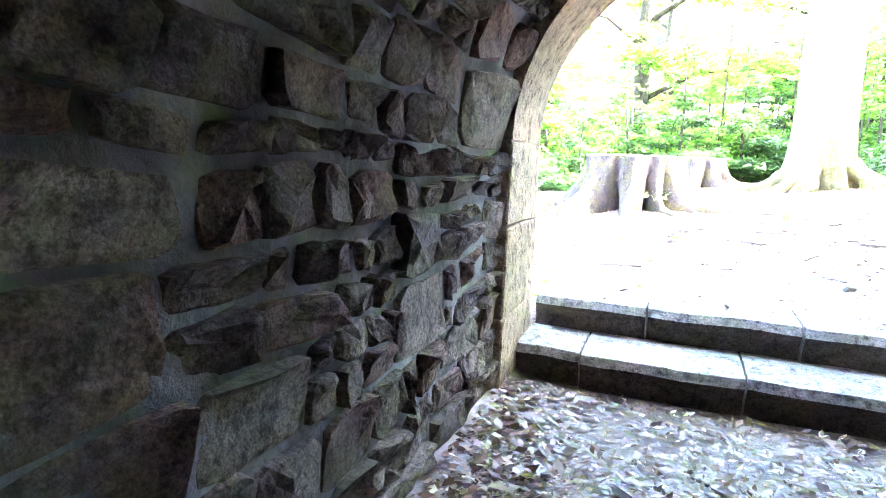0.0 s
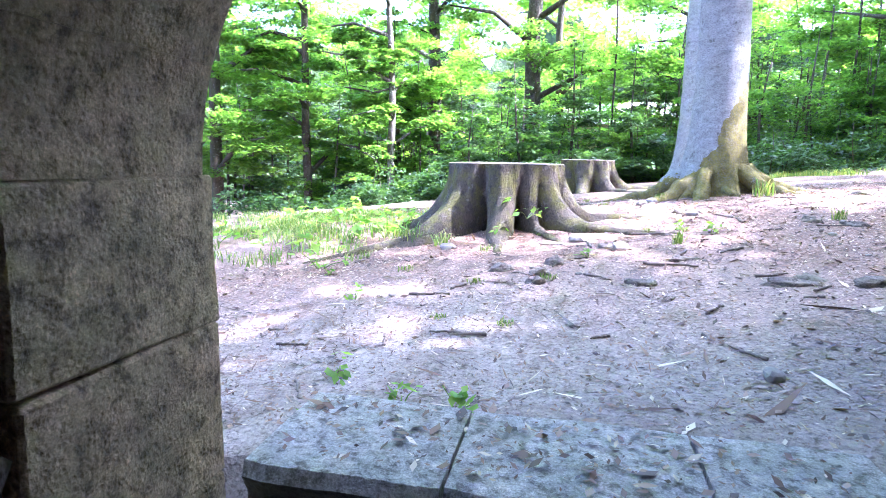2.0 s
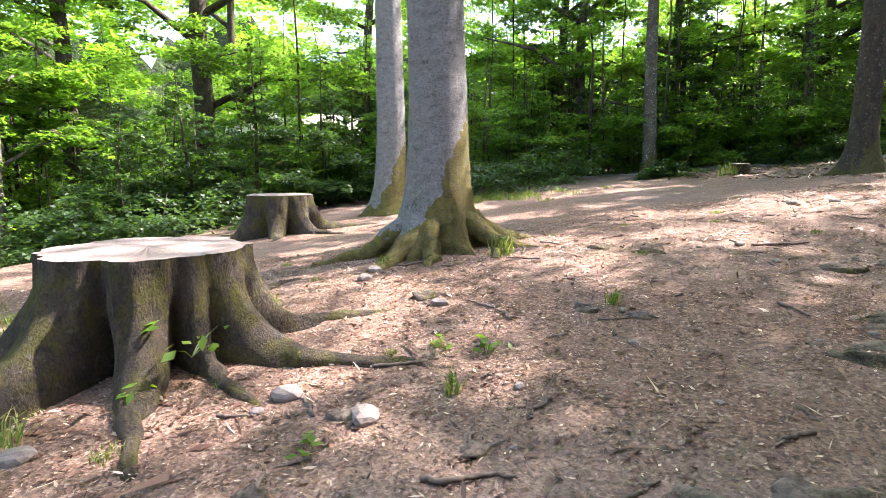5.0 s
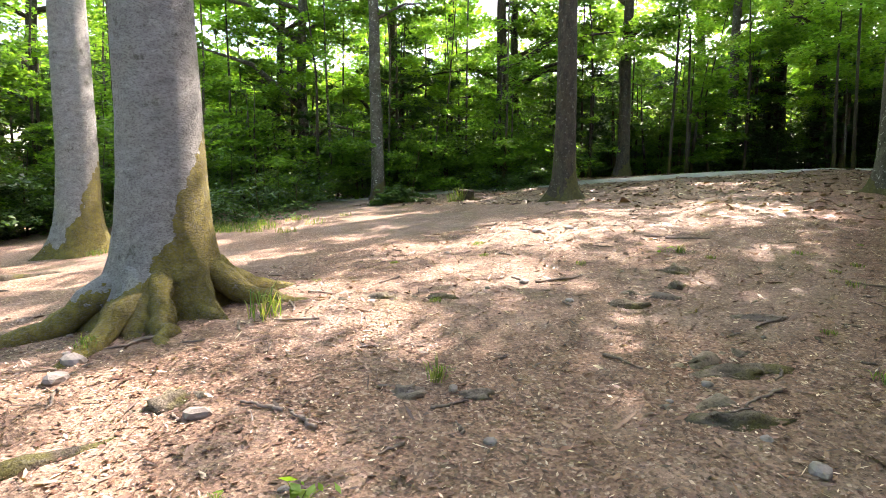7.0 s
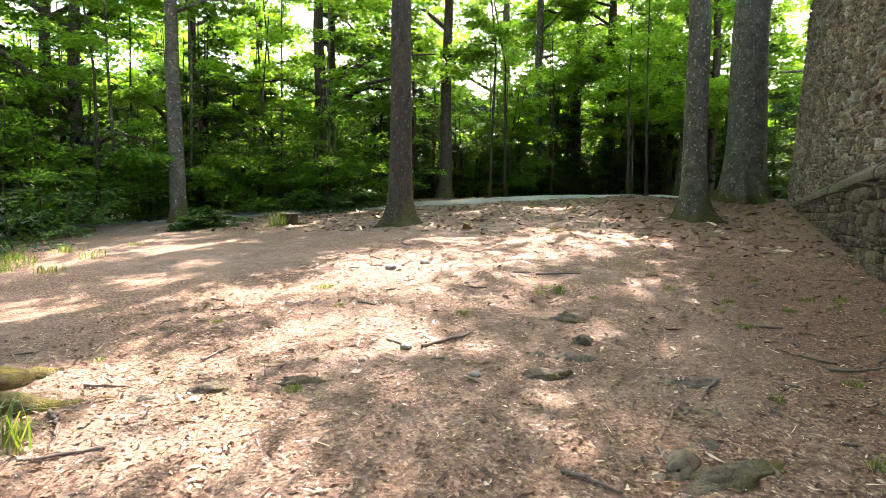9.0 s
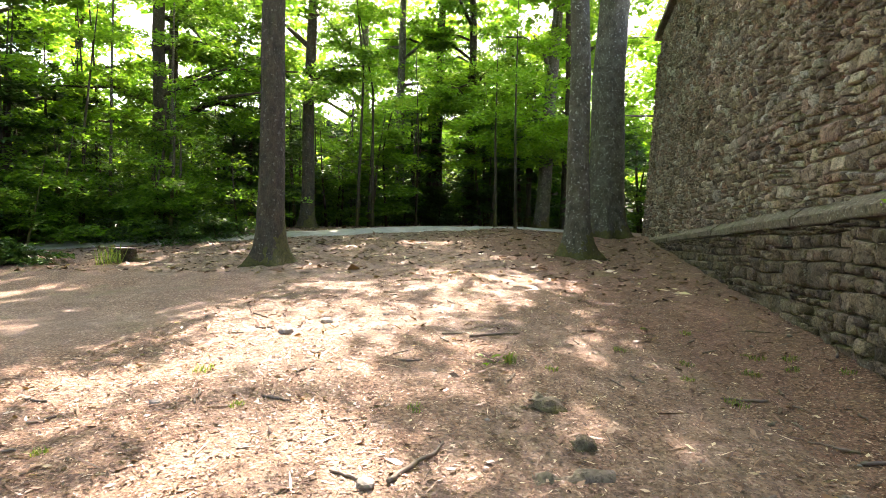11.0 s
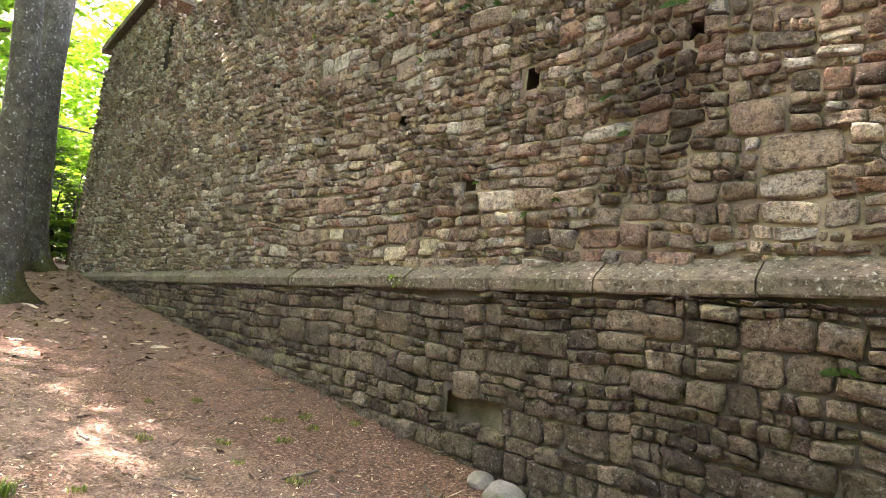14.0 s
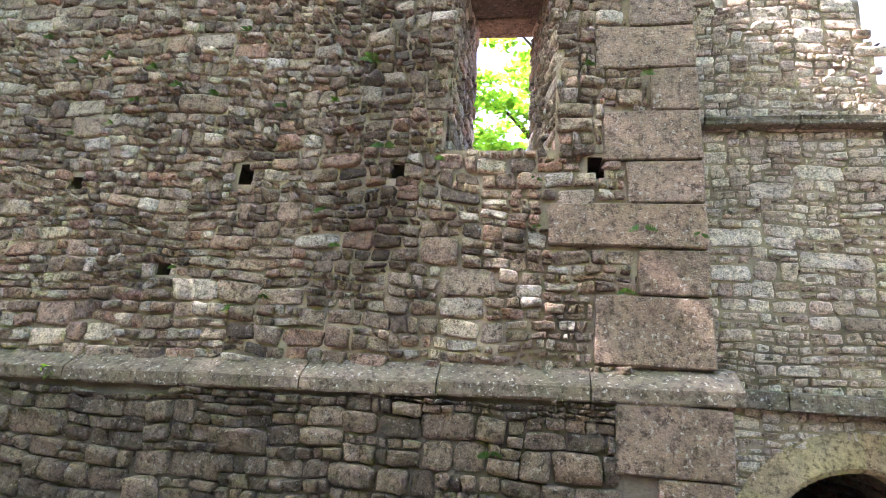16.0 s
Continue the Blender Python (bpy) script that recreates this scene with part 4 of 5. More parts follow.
def build_stump(x, y, rad, height, label, seed, angles, top_tilt=0.0):
    r = random.Random(seed)
    z0 = ground_z(x, y) - 0.10
    th = empty("tree_stump", Matrix.Translation((x, y, z0)), label, "tree stump", "cut stumps")
    hs = [0, 0.05, 0.10, 0.16, 0.23, 0.31, 0.40, 0.5, 0.6, 0.7, 0.8, 0.9, 0.96, 1.0]
    sides = 168
    wob = seed * 7.3
    vs, fs = [], []
    for i, t in enumerate(hs):
        for k in range(sides):
            a = 2 * math.pi * k / sides
            lob, rib = 0.0, 0.0
            for an, w, ln in angles:
                d = (a - an + math.pi) % (2 * math.pi) - math.pi
                g = math.exp(-(d / (w * (0.62 + 0.55 * t))) ** 2)
                lob += ln * g
                rib = max(rib, g)
            e = 1.25 * math.exp(-t * 3.3)
            grain = 0.045 * fract_noise(a * 7 + 0.6 * t, t * 1.5, wob) + 0.022 * fract_noise(a * 22, t * 5, wob + 3) + 0.04 * fract_noise(math.cos(a) * 2, math.sin(a) * 2, wob)
            s = rad * (0.95 + 0.05 * rib) - rad * (0.08 + 0.42 * (1 - t) ** 0.7) * (1 - rib) ** 3 + grain + lob * e
            s += (0.022 * fract_noise(math.cos(a) * 9 * (1 + lob), math.sin(a) * 9, t * 6 + wob) + 0.014 * fract_noise(math.cos(a) * 24, math.sin(a) * 24, t * 13 + wob)) * (1 - 0.6 * t)
            foot = ground_z(x + math.cos(a) * s, y + math.sin(a) * s) - z0 - 0.05
            vs.append((math.cos(a) * s, math.sin(a) * s, foot * (1 - t) + (height + 0.10 + top_tilt * math.cos(a)) * t))
    for i in range(len(hs) - 1):
        for k in range(sides):
            k2 = (k + 1) % sides
            fs.append((i * sides + k, i * sides + k2, (i + 1) * sides + k2, (i + 1) * sides + k))
    child("stump_wood", mesh_of("stump_wood", vs, fs, MAT_STUMP, True), th)
    o = (len(hs) - 1) * sides
    rim = [Vector(vs[o + k]) for k in range(sides)]
    c = sum(rim, Vector()) / sides
    tv = [tuple(v) for v in rim] + [tuple(c + (v - c) * 0.95 + Vector((0, 0, 0.006))) for v in rim] + [tuple(c + (v - c) * 0.5 + Vector((0, 0, 0.01 + 0.006 * r.random()))) for v in rim] + [tuple(c + Vector((0, 0, 0.008)))]
    tf = []
    for ring in (0, 1):
        for k in range(sides):
            k2 = (k + 1) % sides
            tf.append((ring * sides + k, ring * sides + k2, (ring + 1) * sides + k2, (ring + 1) * sides + k))
    for k in range(sides):
        tf.append((2 * sides + k, 2 * sides + (k + 1) % sides, 3 * sides))
    child("cut_face", mesh_of("cut_face", tv, tf, MAT_CUT, False), th, "pale sawn wood top")
    for j, (an, w, ln) in enumerate(angles):
        d = Vector((math.cos(an), math.sin(an), 0))
        pts = []
        for f, up in ((0.9, 0.02), (1.2, -0.03), (1.55, -0.06), (2.0, -0.12)):
            p = d * (rad * f + ln * (f - 0.6) * 1.3) + Vector((-d.y, d.x, 0)) * r.uniform(-0.05, 0.05) * f
            g = ground_z(x + p.x, y + p.y) - z0
            pts.append((p.x, p.y, g + up * height * 0.8 + 0.01))
        snake(pts, 0.085 * (0.55 + ln), 0.02, MAT_STUMP, th, "root", 0.12, 10, seed * 10 + j, 0.012)
    return th


build_main_wall()
build_string_course()
build_gate()
build_passage()
build_steps()

# ---- trees that stand in view ----
BEECH_LABEL = "large grey beech with mossy flared roots beside the clearing"
grow_tree(0.46, 5.42, 0.66, 19, MAT_BEECH, MAT_LEAF, BEECH_LABEL, (-0.012, 0.0), 0.5, 5.0, 9000, 0.17, 2.15, 6, 3, 10)
grow_tree(1.14, 11.2, 0.62, 18, MAT_BEECH, MAT_LEAF, "grey beech with a moss-brown foot behind another beech", (0.002, 0.0), 0.45, 4.5, 12000, 0.16, 1.9, 6, 4, 10)
grow_tree(12.95, 2.3, 0.50, 16, MAT_BARK_GREY, MAT_LEAF, "lichen-spotted trunk near the castle wall", (0.004, 0.012), 0.55, 3.5, 4500, 0.16, 2.1, 5, 5)
grow_tree(19.2, 1.25, 1.12, 24, MAT_BARK_GREY, MAT_LEAF, "massive smooth grey beech at the wall's end", (-0.008, -0.004), 0.5, 6.0, 10000, 0.18, 1.5, 7, 6, 11)
grow_tree(9.8, 7.75, 0.46, 17, MAT_BARK, MAT_LEAF, "straight brown trunk standing in the clearing", (0.0, -0.012), 0.32, 3.6, 15000, 0.14, 2.2, 5, 7, 12)
grow_tree(19.3, 11.4, 0.46, 17, MAT_BARK, MAT_LEAF, "dark slender trunk at the gravel path", (0.01, -0.02), 0.3, 3.8, 17000, 0.15, 2.0, 5, 8, 12)
grow_tree(10.5, 15.2, 0.42, 16, MAT_BARK_GREY, MAT_LEAF, "thin crooked pale trunk at the wood's edge", (-0.022, 0.012), 0.35, 3.2, 14000, 0.145, 1.5, 5, 9, 11)
FOREST = [
    (-8.9, 5.8, 0.84, 20, (0.0, 0.0), 0.4, 4.0), (-12.9, 13.8, 0.42, 18, (0.0, 0.01), 0.25, 3.0), (-10.4, 15.3, 0.30, 16, (0.0, 0.0), 0.25, 2.6), (-7.4, 15.4, 0.26, 15, (0.0, 0.0), 0.22, 2.4),
    (-7.0, 19.7, 0.55, 21, (-0.01, 0.0), 0.25, 3.5), (-3.4, 21.3, 0.75, 22, (0.01, 0.0), 0.28, 4.0), (28.0, 10.5, 0.5, 20, (0.0, 0.0), 0.25, 3.6), (19.7, 17.0, 0.4, 20, (0.0, 0.0), 0.25, 3.6),
    (11.6, 23.2, 0.45, 19, (0.0, 0.0), 0.2, 3.4), (10.6, 19.9, 0.4, 20, (0.01, 0.0), 0.2, 3.6), (29.7, 8.9, 0.55, 21, (0.004, -0.005), 0.25, 4.0), (28.0, 7.0, 0.5, 20, (0.0, -0.01), 0.25, 3.6),
    (25.35, 3.4, 0.62, 20, (0.02, -0.05), 0.25, 3.8), (17.8, 16.1, 0.5, 20, (0.0, 0.01), 0.25, 3.8), (27.3, 2.4, 0.4, 20, (0.0, 0.0), 0.2, 3.6), (33.0, 14.0, 0.6, 22, (0.0, 0.0), 0.2, 4.0),
    (15.5, 20.5, 0.4, 18, (0.0, 0.0), 0.2, 3.2), (-14.5, 9.0, 0.5, 20, (0.0, 0.0), 0.2, 3.6), (-8.5, 25.0, 0.5, 21, (0.0, 0.0), 0.15, 4.0), (3.5, 27.0, 0.5, 21, (0.0, 0.0), 0.15, 4.0), (-2.5, 30.0, 0.5, 22, (0.0, 0.0), 0.15, 4.5),
    (-17.0, 18.0, 0.5, 21, (0.0, 0.0), 0.15, 4.5), (26.0, 27.0, 0.5, 22, (0.0, 0.0), 0.15, 4.5), (36.0, 3.0, 0.5, 22, (0.0, 0.0), 0.15, 4.5), (35.0, -6.0, 0.5, 22, (0.0, 0.0), 0.15, 4.5),
]
for i, (x, y, dia, h, lean, frm, cr) in enumerate(FOREST):
    grow_tree(x, y, dia, h, MAT_BARK if i % 3 or i == 0 else MAT_BARK_GREY, MAT_LEAF if i % 2 else MAT_LEAF_FRESH, "tall forest beech with layered green foliage", lean, frm * 0.55, cr * 1.1, 33000, 0.15, 1.35, 5, 40 + i, 18)

# trees added behind the ruin, mostly out of view, to shade the clearing from above
for i, (x, y, h) in enumerate(((5.5, -6.5, 12), (1.5, -9.0, 11), (-7.5, -3.0, 17), (12.0, -7.0, 14))):
    grow_tree(x, y, 0.5, h, MAT_BARK, MAT_LEAF_FRESH, "leafy tree added behind the ruined wall for shade", (0, 0), 0.4, 3.4, 12000, 0.18, 1.4, 5, 90 + i, 12, 0.0)


def thickets():
    r = random.Random(77)
    k = 0
    # a belt of undergrowth round the clearing
    for ang in np.arange(-28, 152, 3.6):
        for ring, (d0, d1) in enumerate(((15.5, 19.0), (20, 27))):
            a = radians(ang + r.uniform(-2, 2))
            d = r.uniform(d0, d1)
            x, y = 0.5 + d * math.cos(a) * 1.15, 2.0 + d * math.sin(a)
            if ring == 0 and ang > 126:
                continue
            if y < 1.2 and x < 23:
                continue
            if abs(x - 16) < 7 and y < 9.5:
                continue
            if ang < 40 and ring == 0:
                x, y = x + 6.5, y + 1.5
            k += 1
            h = r.uniform(2.4, 5.2) * (1.0 if ring == 0 else 1.7)
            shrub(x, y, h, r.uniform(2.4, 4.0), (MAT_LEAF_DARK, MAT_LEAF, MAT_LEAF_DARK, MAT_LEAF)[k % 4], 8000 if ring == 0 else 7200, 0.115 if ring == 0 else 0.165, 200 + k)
    # low bushes in the hollow and at the edge, in the shade-toned leaves
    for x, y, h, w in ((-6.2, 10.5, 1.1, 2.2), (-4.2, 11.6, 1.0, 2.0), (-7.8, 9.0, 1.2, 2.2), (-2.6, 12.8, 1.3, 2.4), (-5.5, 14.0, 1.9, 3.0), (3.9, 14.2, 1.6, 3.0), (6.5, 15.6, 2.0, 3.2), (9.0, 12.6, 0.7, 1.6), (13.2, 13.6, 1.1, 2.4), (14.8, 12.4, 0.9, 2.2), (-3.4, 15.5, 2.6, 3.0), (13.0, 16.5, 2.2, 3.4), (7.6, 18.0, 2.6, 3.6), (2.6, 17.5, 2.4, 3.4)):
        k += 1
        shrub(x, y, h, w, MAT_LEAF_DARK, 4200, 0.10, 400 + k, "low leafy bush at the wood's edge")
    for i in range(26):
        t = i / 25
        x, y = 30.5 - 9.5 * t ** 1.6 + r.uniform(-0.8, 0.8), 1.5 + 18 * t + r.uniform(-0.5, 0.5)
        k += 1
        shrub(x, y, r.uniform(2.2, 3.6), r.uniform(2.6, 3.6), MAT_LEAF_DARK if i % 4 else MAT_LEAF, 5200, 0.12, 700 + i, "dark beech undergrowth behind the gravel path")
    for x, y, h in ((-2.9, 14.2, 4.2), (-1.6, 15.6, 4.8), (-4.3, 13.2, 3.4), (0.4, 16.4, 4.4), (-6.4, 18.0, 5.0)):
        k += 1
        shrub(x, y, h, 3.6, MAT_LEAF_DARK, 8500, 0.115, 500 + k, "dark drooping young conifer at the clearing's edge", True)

    for i in range(70):
        a = radians(r.uniform(5, 140))
        d = r.uniform(17, 29)
        x, y = 0.5 + d * math.cos(a) * 1.1, 2.0 + d * math.sin(a)
        h = r.uniform(6, 11)
        z0 = ground_z(x, y) - 0.05
        th = empty("young_tree", Matrix.Translation((x, y, z0)), "slender young trunk among the undergrowth", "tree", "young trunks")
        vs, fs = tube([(0, 0, 0), (r.gauss(0, 0.1), r.gauss(0, 0.1), h * 0.5), (r.gauss(0, 0.4), r.gauss(0, 0.4), h)], [r.uniform(0.03, 0.07), 0.035, 0.012], 7)
        child("trunk", mesh_of("trunk", vs, fs, MAT_BARK if i % 3 else MAT_BARK_GREY, True), th)
        cen = [(r.gauss(0, 0.8), r.gauss(0, 0.8), h * r.uniform(0.4, 1.0)) for _ in range(12)]
        child("crown", quads_mesh("crown", leaves(cen, [r.uniform(0.4, 0.8) for _ in range(12)], 1700, 0.14, 0.3, 0.2, 3), MAT_LEAF_FRESH), th)


thickets()


def far_woods():
    """The wood that goes on all round, past the single trees."""
    r = random.Random(99)
    # Crowns get the bright leaves; the low belt's darker ones carry its shade.
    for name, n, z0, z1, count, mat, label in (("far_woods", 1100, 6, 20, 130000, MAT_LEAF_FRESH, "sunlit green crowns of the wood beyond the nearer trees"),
                                               ("far_undergrowth", 700, 0.2, 7.5, 80000, MAT_LEAF_DARK, "leafy undergrowth deep in the wood, its shade put into the leaf colour")):
        cen, crr = [], []
        for i in range(n):
            a = r.uniform(radians(-60), radians(190))
            d = r.uniform(33, 50)
            cen.append((d * math.cos(a), 3 + d * math.sin(a), r.uniform(z0, z1) - 0.5))
            crr.append(r.uniform(0.8, 2.2))
        tagged(new(name, quads_mesh(name, leaves(cen, crr, count, 0.48, 0.5, 0.0, 3), mat)), label, "woods", kind="stuff")
    # Leaf clumps added above the view to break the sunlight into dapples.
    cen, crr = [], []
    for i in range(150):
        x, y = r.uniform(10, 26), r.uniform(-3, 19)
        cen.append((x, y, r.uniform(12, 19)))
        crr.append(r.uniform(0.7, 1.9))
    # over the foot of the long wall, added to keep it in shade
    for i in range(115):
        cen.append((r.uniform(9, 28), r.uniform(-0.4, 3.2), r.uniform(9.5, 17)))
        crr.append(r.uniform(0.7, 1.5))
    # over the gate end of the clearing, unseen, added to shade the ground
    for i in range(60):
        cen.append((r.uniform(-4, 11), r.uniform(-1, 11), r.uniform(12, 18)))
        crr.append(r.uniform(0.7, 1.7))
    for i in range(26):
        cen.append((r.uniform(2, 9), r.uniform(1.5, 7.5), r.uniform(12, 17)))
        crr.append(r.uniform(0.7, 1.6))
    # over the wood past the gravel path, added to darken the undergrowth
    for i in range(200):
        cen.append((r.uniform(28, 50), r.uniform(-6, 26), r.uniform(9, 20)))
        crr.append(r.uniform(0.9, 2.0))
    ob = new("leaf_canopy", quads_mesh("leaf_canopy", leaves(cen, crr, 46000, 0.26, 0.4, 0.0, 3), MAT_LEAF))
    tagged(ob, "leaf clumps added overhead, mostly out of view, to dapple the sunlight", "canopy", kind="stuff")


far_woods()


def backdrop():
    m, nt, p, out = nodes("distant_foliage")
    pos = position(nt)
    a = tex(nt, "ShaderNodeTexNoise", 0.5, pos, 10, 0.75)
    nt.links.new(ramp(nt, a.outputs[0], [(0.35, (0.012, 0.028, 0.008)), (0.55, (0.05, 0.10, 0.02)), (0.72, (0.13, 0.20, 0.04))]), p.inputs["Base Color"])
    p.inputs["Roughness"].default_value = 0.9
    bump(nt, a.outputs[0], 1.0, 1.5, p)
    vs, fs, n = [], [], 180
    for i in range(n + 1):
        a = radians(-70 + 270 * i / n)
        d = 58 + 3 * fract_noise(i * 0.3, 1.0)
        top = 13 + 4 * fract_noise(i * 0.17, 5.0) + 2.5 * fract_noise(i * 0.9, 2.0)
        for h in (-4, top * 0.5, top):
            vs.append((d * math.cos(a), 3 + d * math.sin(a), h))
    for i in range(n):
        for k in (0, 1):
            fs.append((i * 3 + k, i * 3 + 3 + k, i * 3 + 4 + k, i * 3 + 1 + k))
    tagged(new("backdrop", mesh_of("backdrop", vs, fs, m, True)), "distant green wood that closes the view", "woods", kind="structure")


backdrop()


def gravel_path():
    m = plain_material("pale_gravel", (0.26, 0.25, 0.23), (0.42, 0.40, 0.37), 2.5, 0.95, 0.01, 60.0)
    line = [(9.0, 19.0), (13.0, 14.5), (16.2, 10.0), (18.6, 6.2), (21.5, 3.8), (27.0, 1.2)]
    pts = []
    for a, b in zip(line, line[1:]):
        for k in range(12):
            pts.append(Vector(a).lerp(Vector(b), k / 12))
    vs, fs = [], []
    for i in range(len(pts)):
        d = (pts[min(i + 1, len(pts) - 1)] - pts[max(0, i - 1)]).normalized()
        for k in range(9):
            q = pts[i] + Vector((-d.y, d.x)) * (k / 8 - 0.5) * (2.6 + 0.5 * fract_noise(i * 0.4, 2.0))
            vs.append((q.x, q.y, ground_z(q.x, q.y) + (0.03 if 0 < k < 8 else -0.08)))
    fs = [(i * 9 + k, i * 9 + k + 1, i * 9 + 10 + k, i * 9 + 9 + k) for i in range(len(pts) - 1) for k in range(8)]
    tagged(new("path", mesh_of("path", vs, fs, m, True)), "pale gravel path curving past the wall's end", "path", kind="structure")


gravel_path()

# ---- stumps ----
build_stump(-2.12, 3.42, 0.60, 0.66, "broad mossy tree stump with spreading roots and a sawn top", 3, [(-1.5, 0.30, 0.5), (-2.35, 0.40, 0.85), (-1.02, 0.16, 0.3), (-0.62, 0.30, 0.7), (-0.05, 0.26, 0.5), (0.9, 0.34, 0.5), (2.0, 0.4, 0.5), (3.0, 0.34, 0.75)])
build_stump(-1.15, 9.3, 0.52, 0.66, "mossy sawn tree stump with gnarled roots behind a larger stump", 5, [(-0.9, 0.3, 0.45), (-0.2, 0.26, 0.6), (-1.7, 0.35, 0.35), (0.7, 0.3, 0.5), (2.4, 0.4, 0.4), (3.6, 0.35, 0.45)])
build_stump(9.75, 10.7, 0.20, 0.26, "small dark mossy stump at the edge of the clearing", 7, [(-1.0, 0.5, 0.1), (1.2, 0.5, 0.12), (3.0, 0.5, 0.1)])


# ---- roots of the beech, bare roots in the ground ----
def beech_roots():
    r = random.Random(13)
    for i, (a, ln, rr) in enumerate(((-2.5, 1.1, 0.11), (-2.05, 0.8, 0.10), (-1.45, 0.55, 0.10), (-0.75, 0.95, 0.10), (-0.1, 1.0, 0.12), (0.7, 0.8, 0.1), (3.0, 1.2, 0.11), (2.2, 0.8, 0.1))):
        th = empty("root", Matrix.Translation((0.46, 5.42, 0)), "mossy surface root running out from a beech foot", "root", "beech roots")
        pts = []
        for f in (0.0, 0.45, 0.85, 1.3):
            d = 0.22 + ln * f
            x, y = 0.46 + math.cos(a + 0.12 * f) * d, 5.42 + math.sin(a + 0.12 * f) * d
            pts.append((x - 0.46, y - 5.42, ground_z(x, y) + (0.40, 0.07, -0.03, -0.10)[len(pts)]))
        snake(pts, rr * 1.35, 0.03, MAT_BEECH, th, "root_wood", 0.2, 10, 60 + i, 0.02)


beech_roots()


def ground_root(points, r0, r1, seed, label="bare mossy root breaking out of the earth"):
    x, y = points[0]
    th = empty("root", Matrix.Translation((x, y, ground_z(x, y))), label, "root", "bare roots")
    pts = [(a - x, b - y, ground_z(a, b) - ground_z(x, y) + r0 * (-0.45 if 0 < i < len(points) - 1 else -1.1)) for i, (a, b) in enumerate(points)]
    snake(pts, r0 * 1.05, r1, MAT_ROOT, th, "root_wood", 0.42, 12, seed, 0.035)


for i, (pts, a, b) in enumerate((
        (((3.10, 2.93), (3.3, 2.72), (3.5, 2.4), (3.72, 2.15)), 0.075, 0.03), (((3.1, 2.05), (3.3, 1.88), (3.55, 1.72)), 0.06, 0.02), (((2.1, 1.95), (2.3, 1.78), (2.6, 1.66), (2.85, 1.62)), 0.08, 0.03),
        (((1.6, 1.72), (1.85, 1.5), (2.1, 1.3)), 0.09, 0.03), (((1.5, 4.45), (1.85, 4.2), (2.3, 3.9)), 0.07, 0.02), (((4.25, 2.95), (4.33, 2.75), (4.3, 2.5)), 0.085, 0.04),
        (((-0.35, 3.6), (-0.1, 3.55), (0.15, 3.5)), 0.05, 0.03), (((-0.1, 1.0), (0.2, 0.8), (0.6, 0.7), (0.9, 0.5)), 0.05, 0.02))):
    ground_root(pts, a, b, 700 + i)


def burl(x, y, length, width, height, turn, seed, mossy, label):
    """A knobbly hump of old root wood, half sunk in the earth."""
    r = random.Random(seed)
    bm = bmesh.new()
    bmesh.ops.create_icosphere(bm, subdivisions=3, radius=1.0)
    o = Vector((seed * 3.1, seed * 1.7, 0))
    for v in bm.verts:
        k = 1 + 0.5 * noise.noise(v.co * 1.4 + o) + 0.42 * noise.noise(v.co * 3.1 + o) + 0.2 * noise.noise(v.co * 7 + o)
        v.co = Vector((v.co.x * length * 0.42, v.co.y * width * 0.42, v.co.z * height * 0.85)) * k
    ob = empty("root_burl", Matrix.Translation((x, y, ground_z(x, y) - height * 0.3)) @ Matrix.Rotation(turn, 4, "Z"), label, "root", "root burls")
    part("burl_wood", bm, MAT_BURL if mossy else MAT_ROOT, ob, "", True)


for i, (x, y, ln, w, h, turn, mossy) in enumerate((
        (2.98, 2.62, 0.42, 0.16, 0.07, -0.9, True), (3.72, 2.57, 0.22, 0.16, 0.08, 0.3, True), (3.34, 1.76, 0.40, 0.13, 0.06, -0.7, False), (2.3, 1.58, 0.66, 0.22, 0.08, -0.75, True),
        (1.72, 1.38, 0.60, 0.22, 0.08, -0.8, True), (1.75, 4.2, 0.34, 0.2, 0.07, -0.6, True), (2.1, 3.88, 0.36, 0.14, 0.05, -0.9, True), (0.75, 2.74, 0.26, 0.14, 0.07, -0.7, False),
        (-0.19, 3.57, 0.30, 0.18, 0.08, 0.4, True), (1.0, 2.47, 0.3, 0.12, 0.05, -0.8, False), (4.18, 2.78, 0.34, 0.16, 0.08, -1.2, True),
        (-1.87, 1.42, 0.26, 0.18, 0.08, 0.2, False), (-1.57, 1.19, 0.20, 0.16, 0.08, 0.9, False), (-1.46, 1.48, 0.22, 0.2, 0.09, 0.4, False), (-1.06, 1.98, 0.18, 0.14, 0.06, 0.1, False),
        (-0.88, 0.84, 0.26, 0.2, 0.06, 0.5, False), (-1.58, 0.98, 0.2, 0.16, 0.06, 1.1, False), (-0.54, 1.44, 0.24, 0.14, 0.05, 0.3, False), (0.0, 0.78, 0.5, 0.16, 0.05, -0.3, False), (0.4, 0.72, 0.34, 0.2, 0.06, 0.2, False))):
    burl(x, y, ln, w, h, turn, 900 + i, mossy, "mossy hump of old root wood in the earth" if mossy else "bare knobbly root burl in the trodden earth")


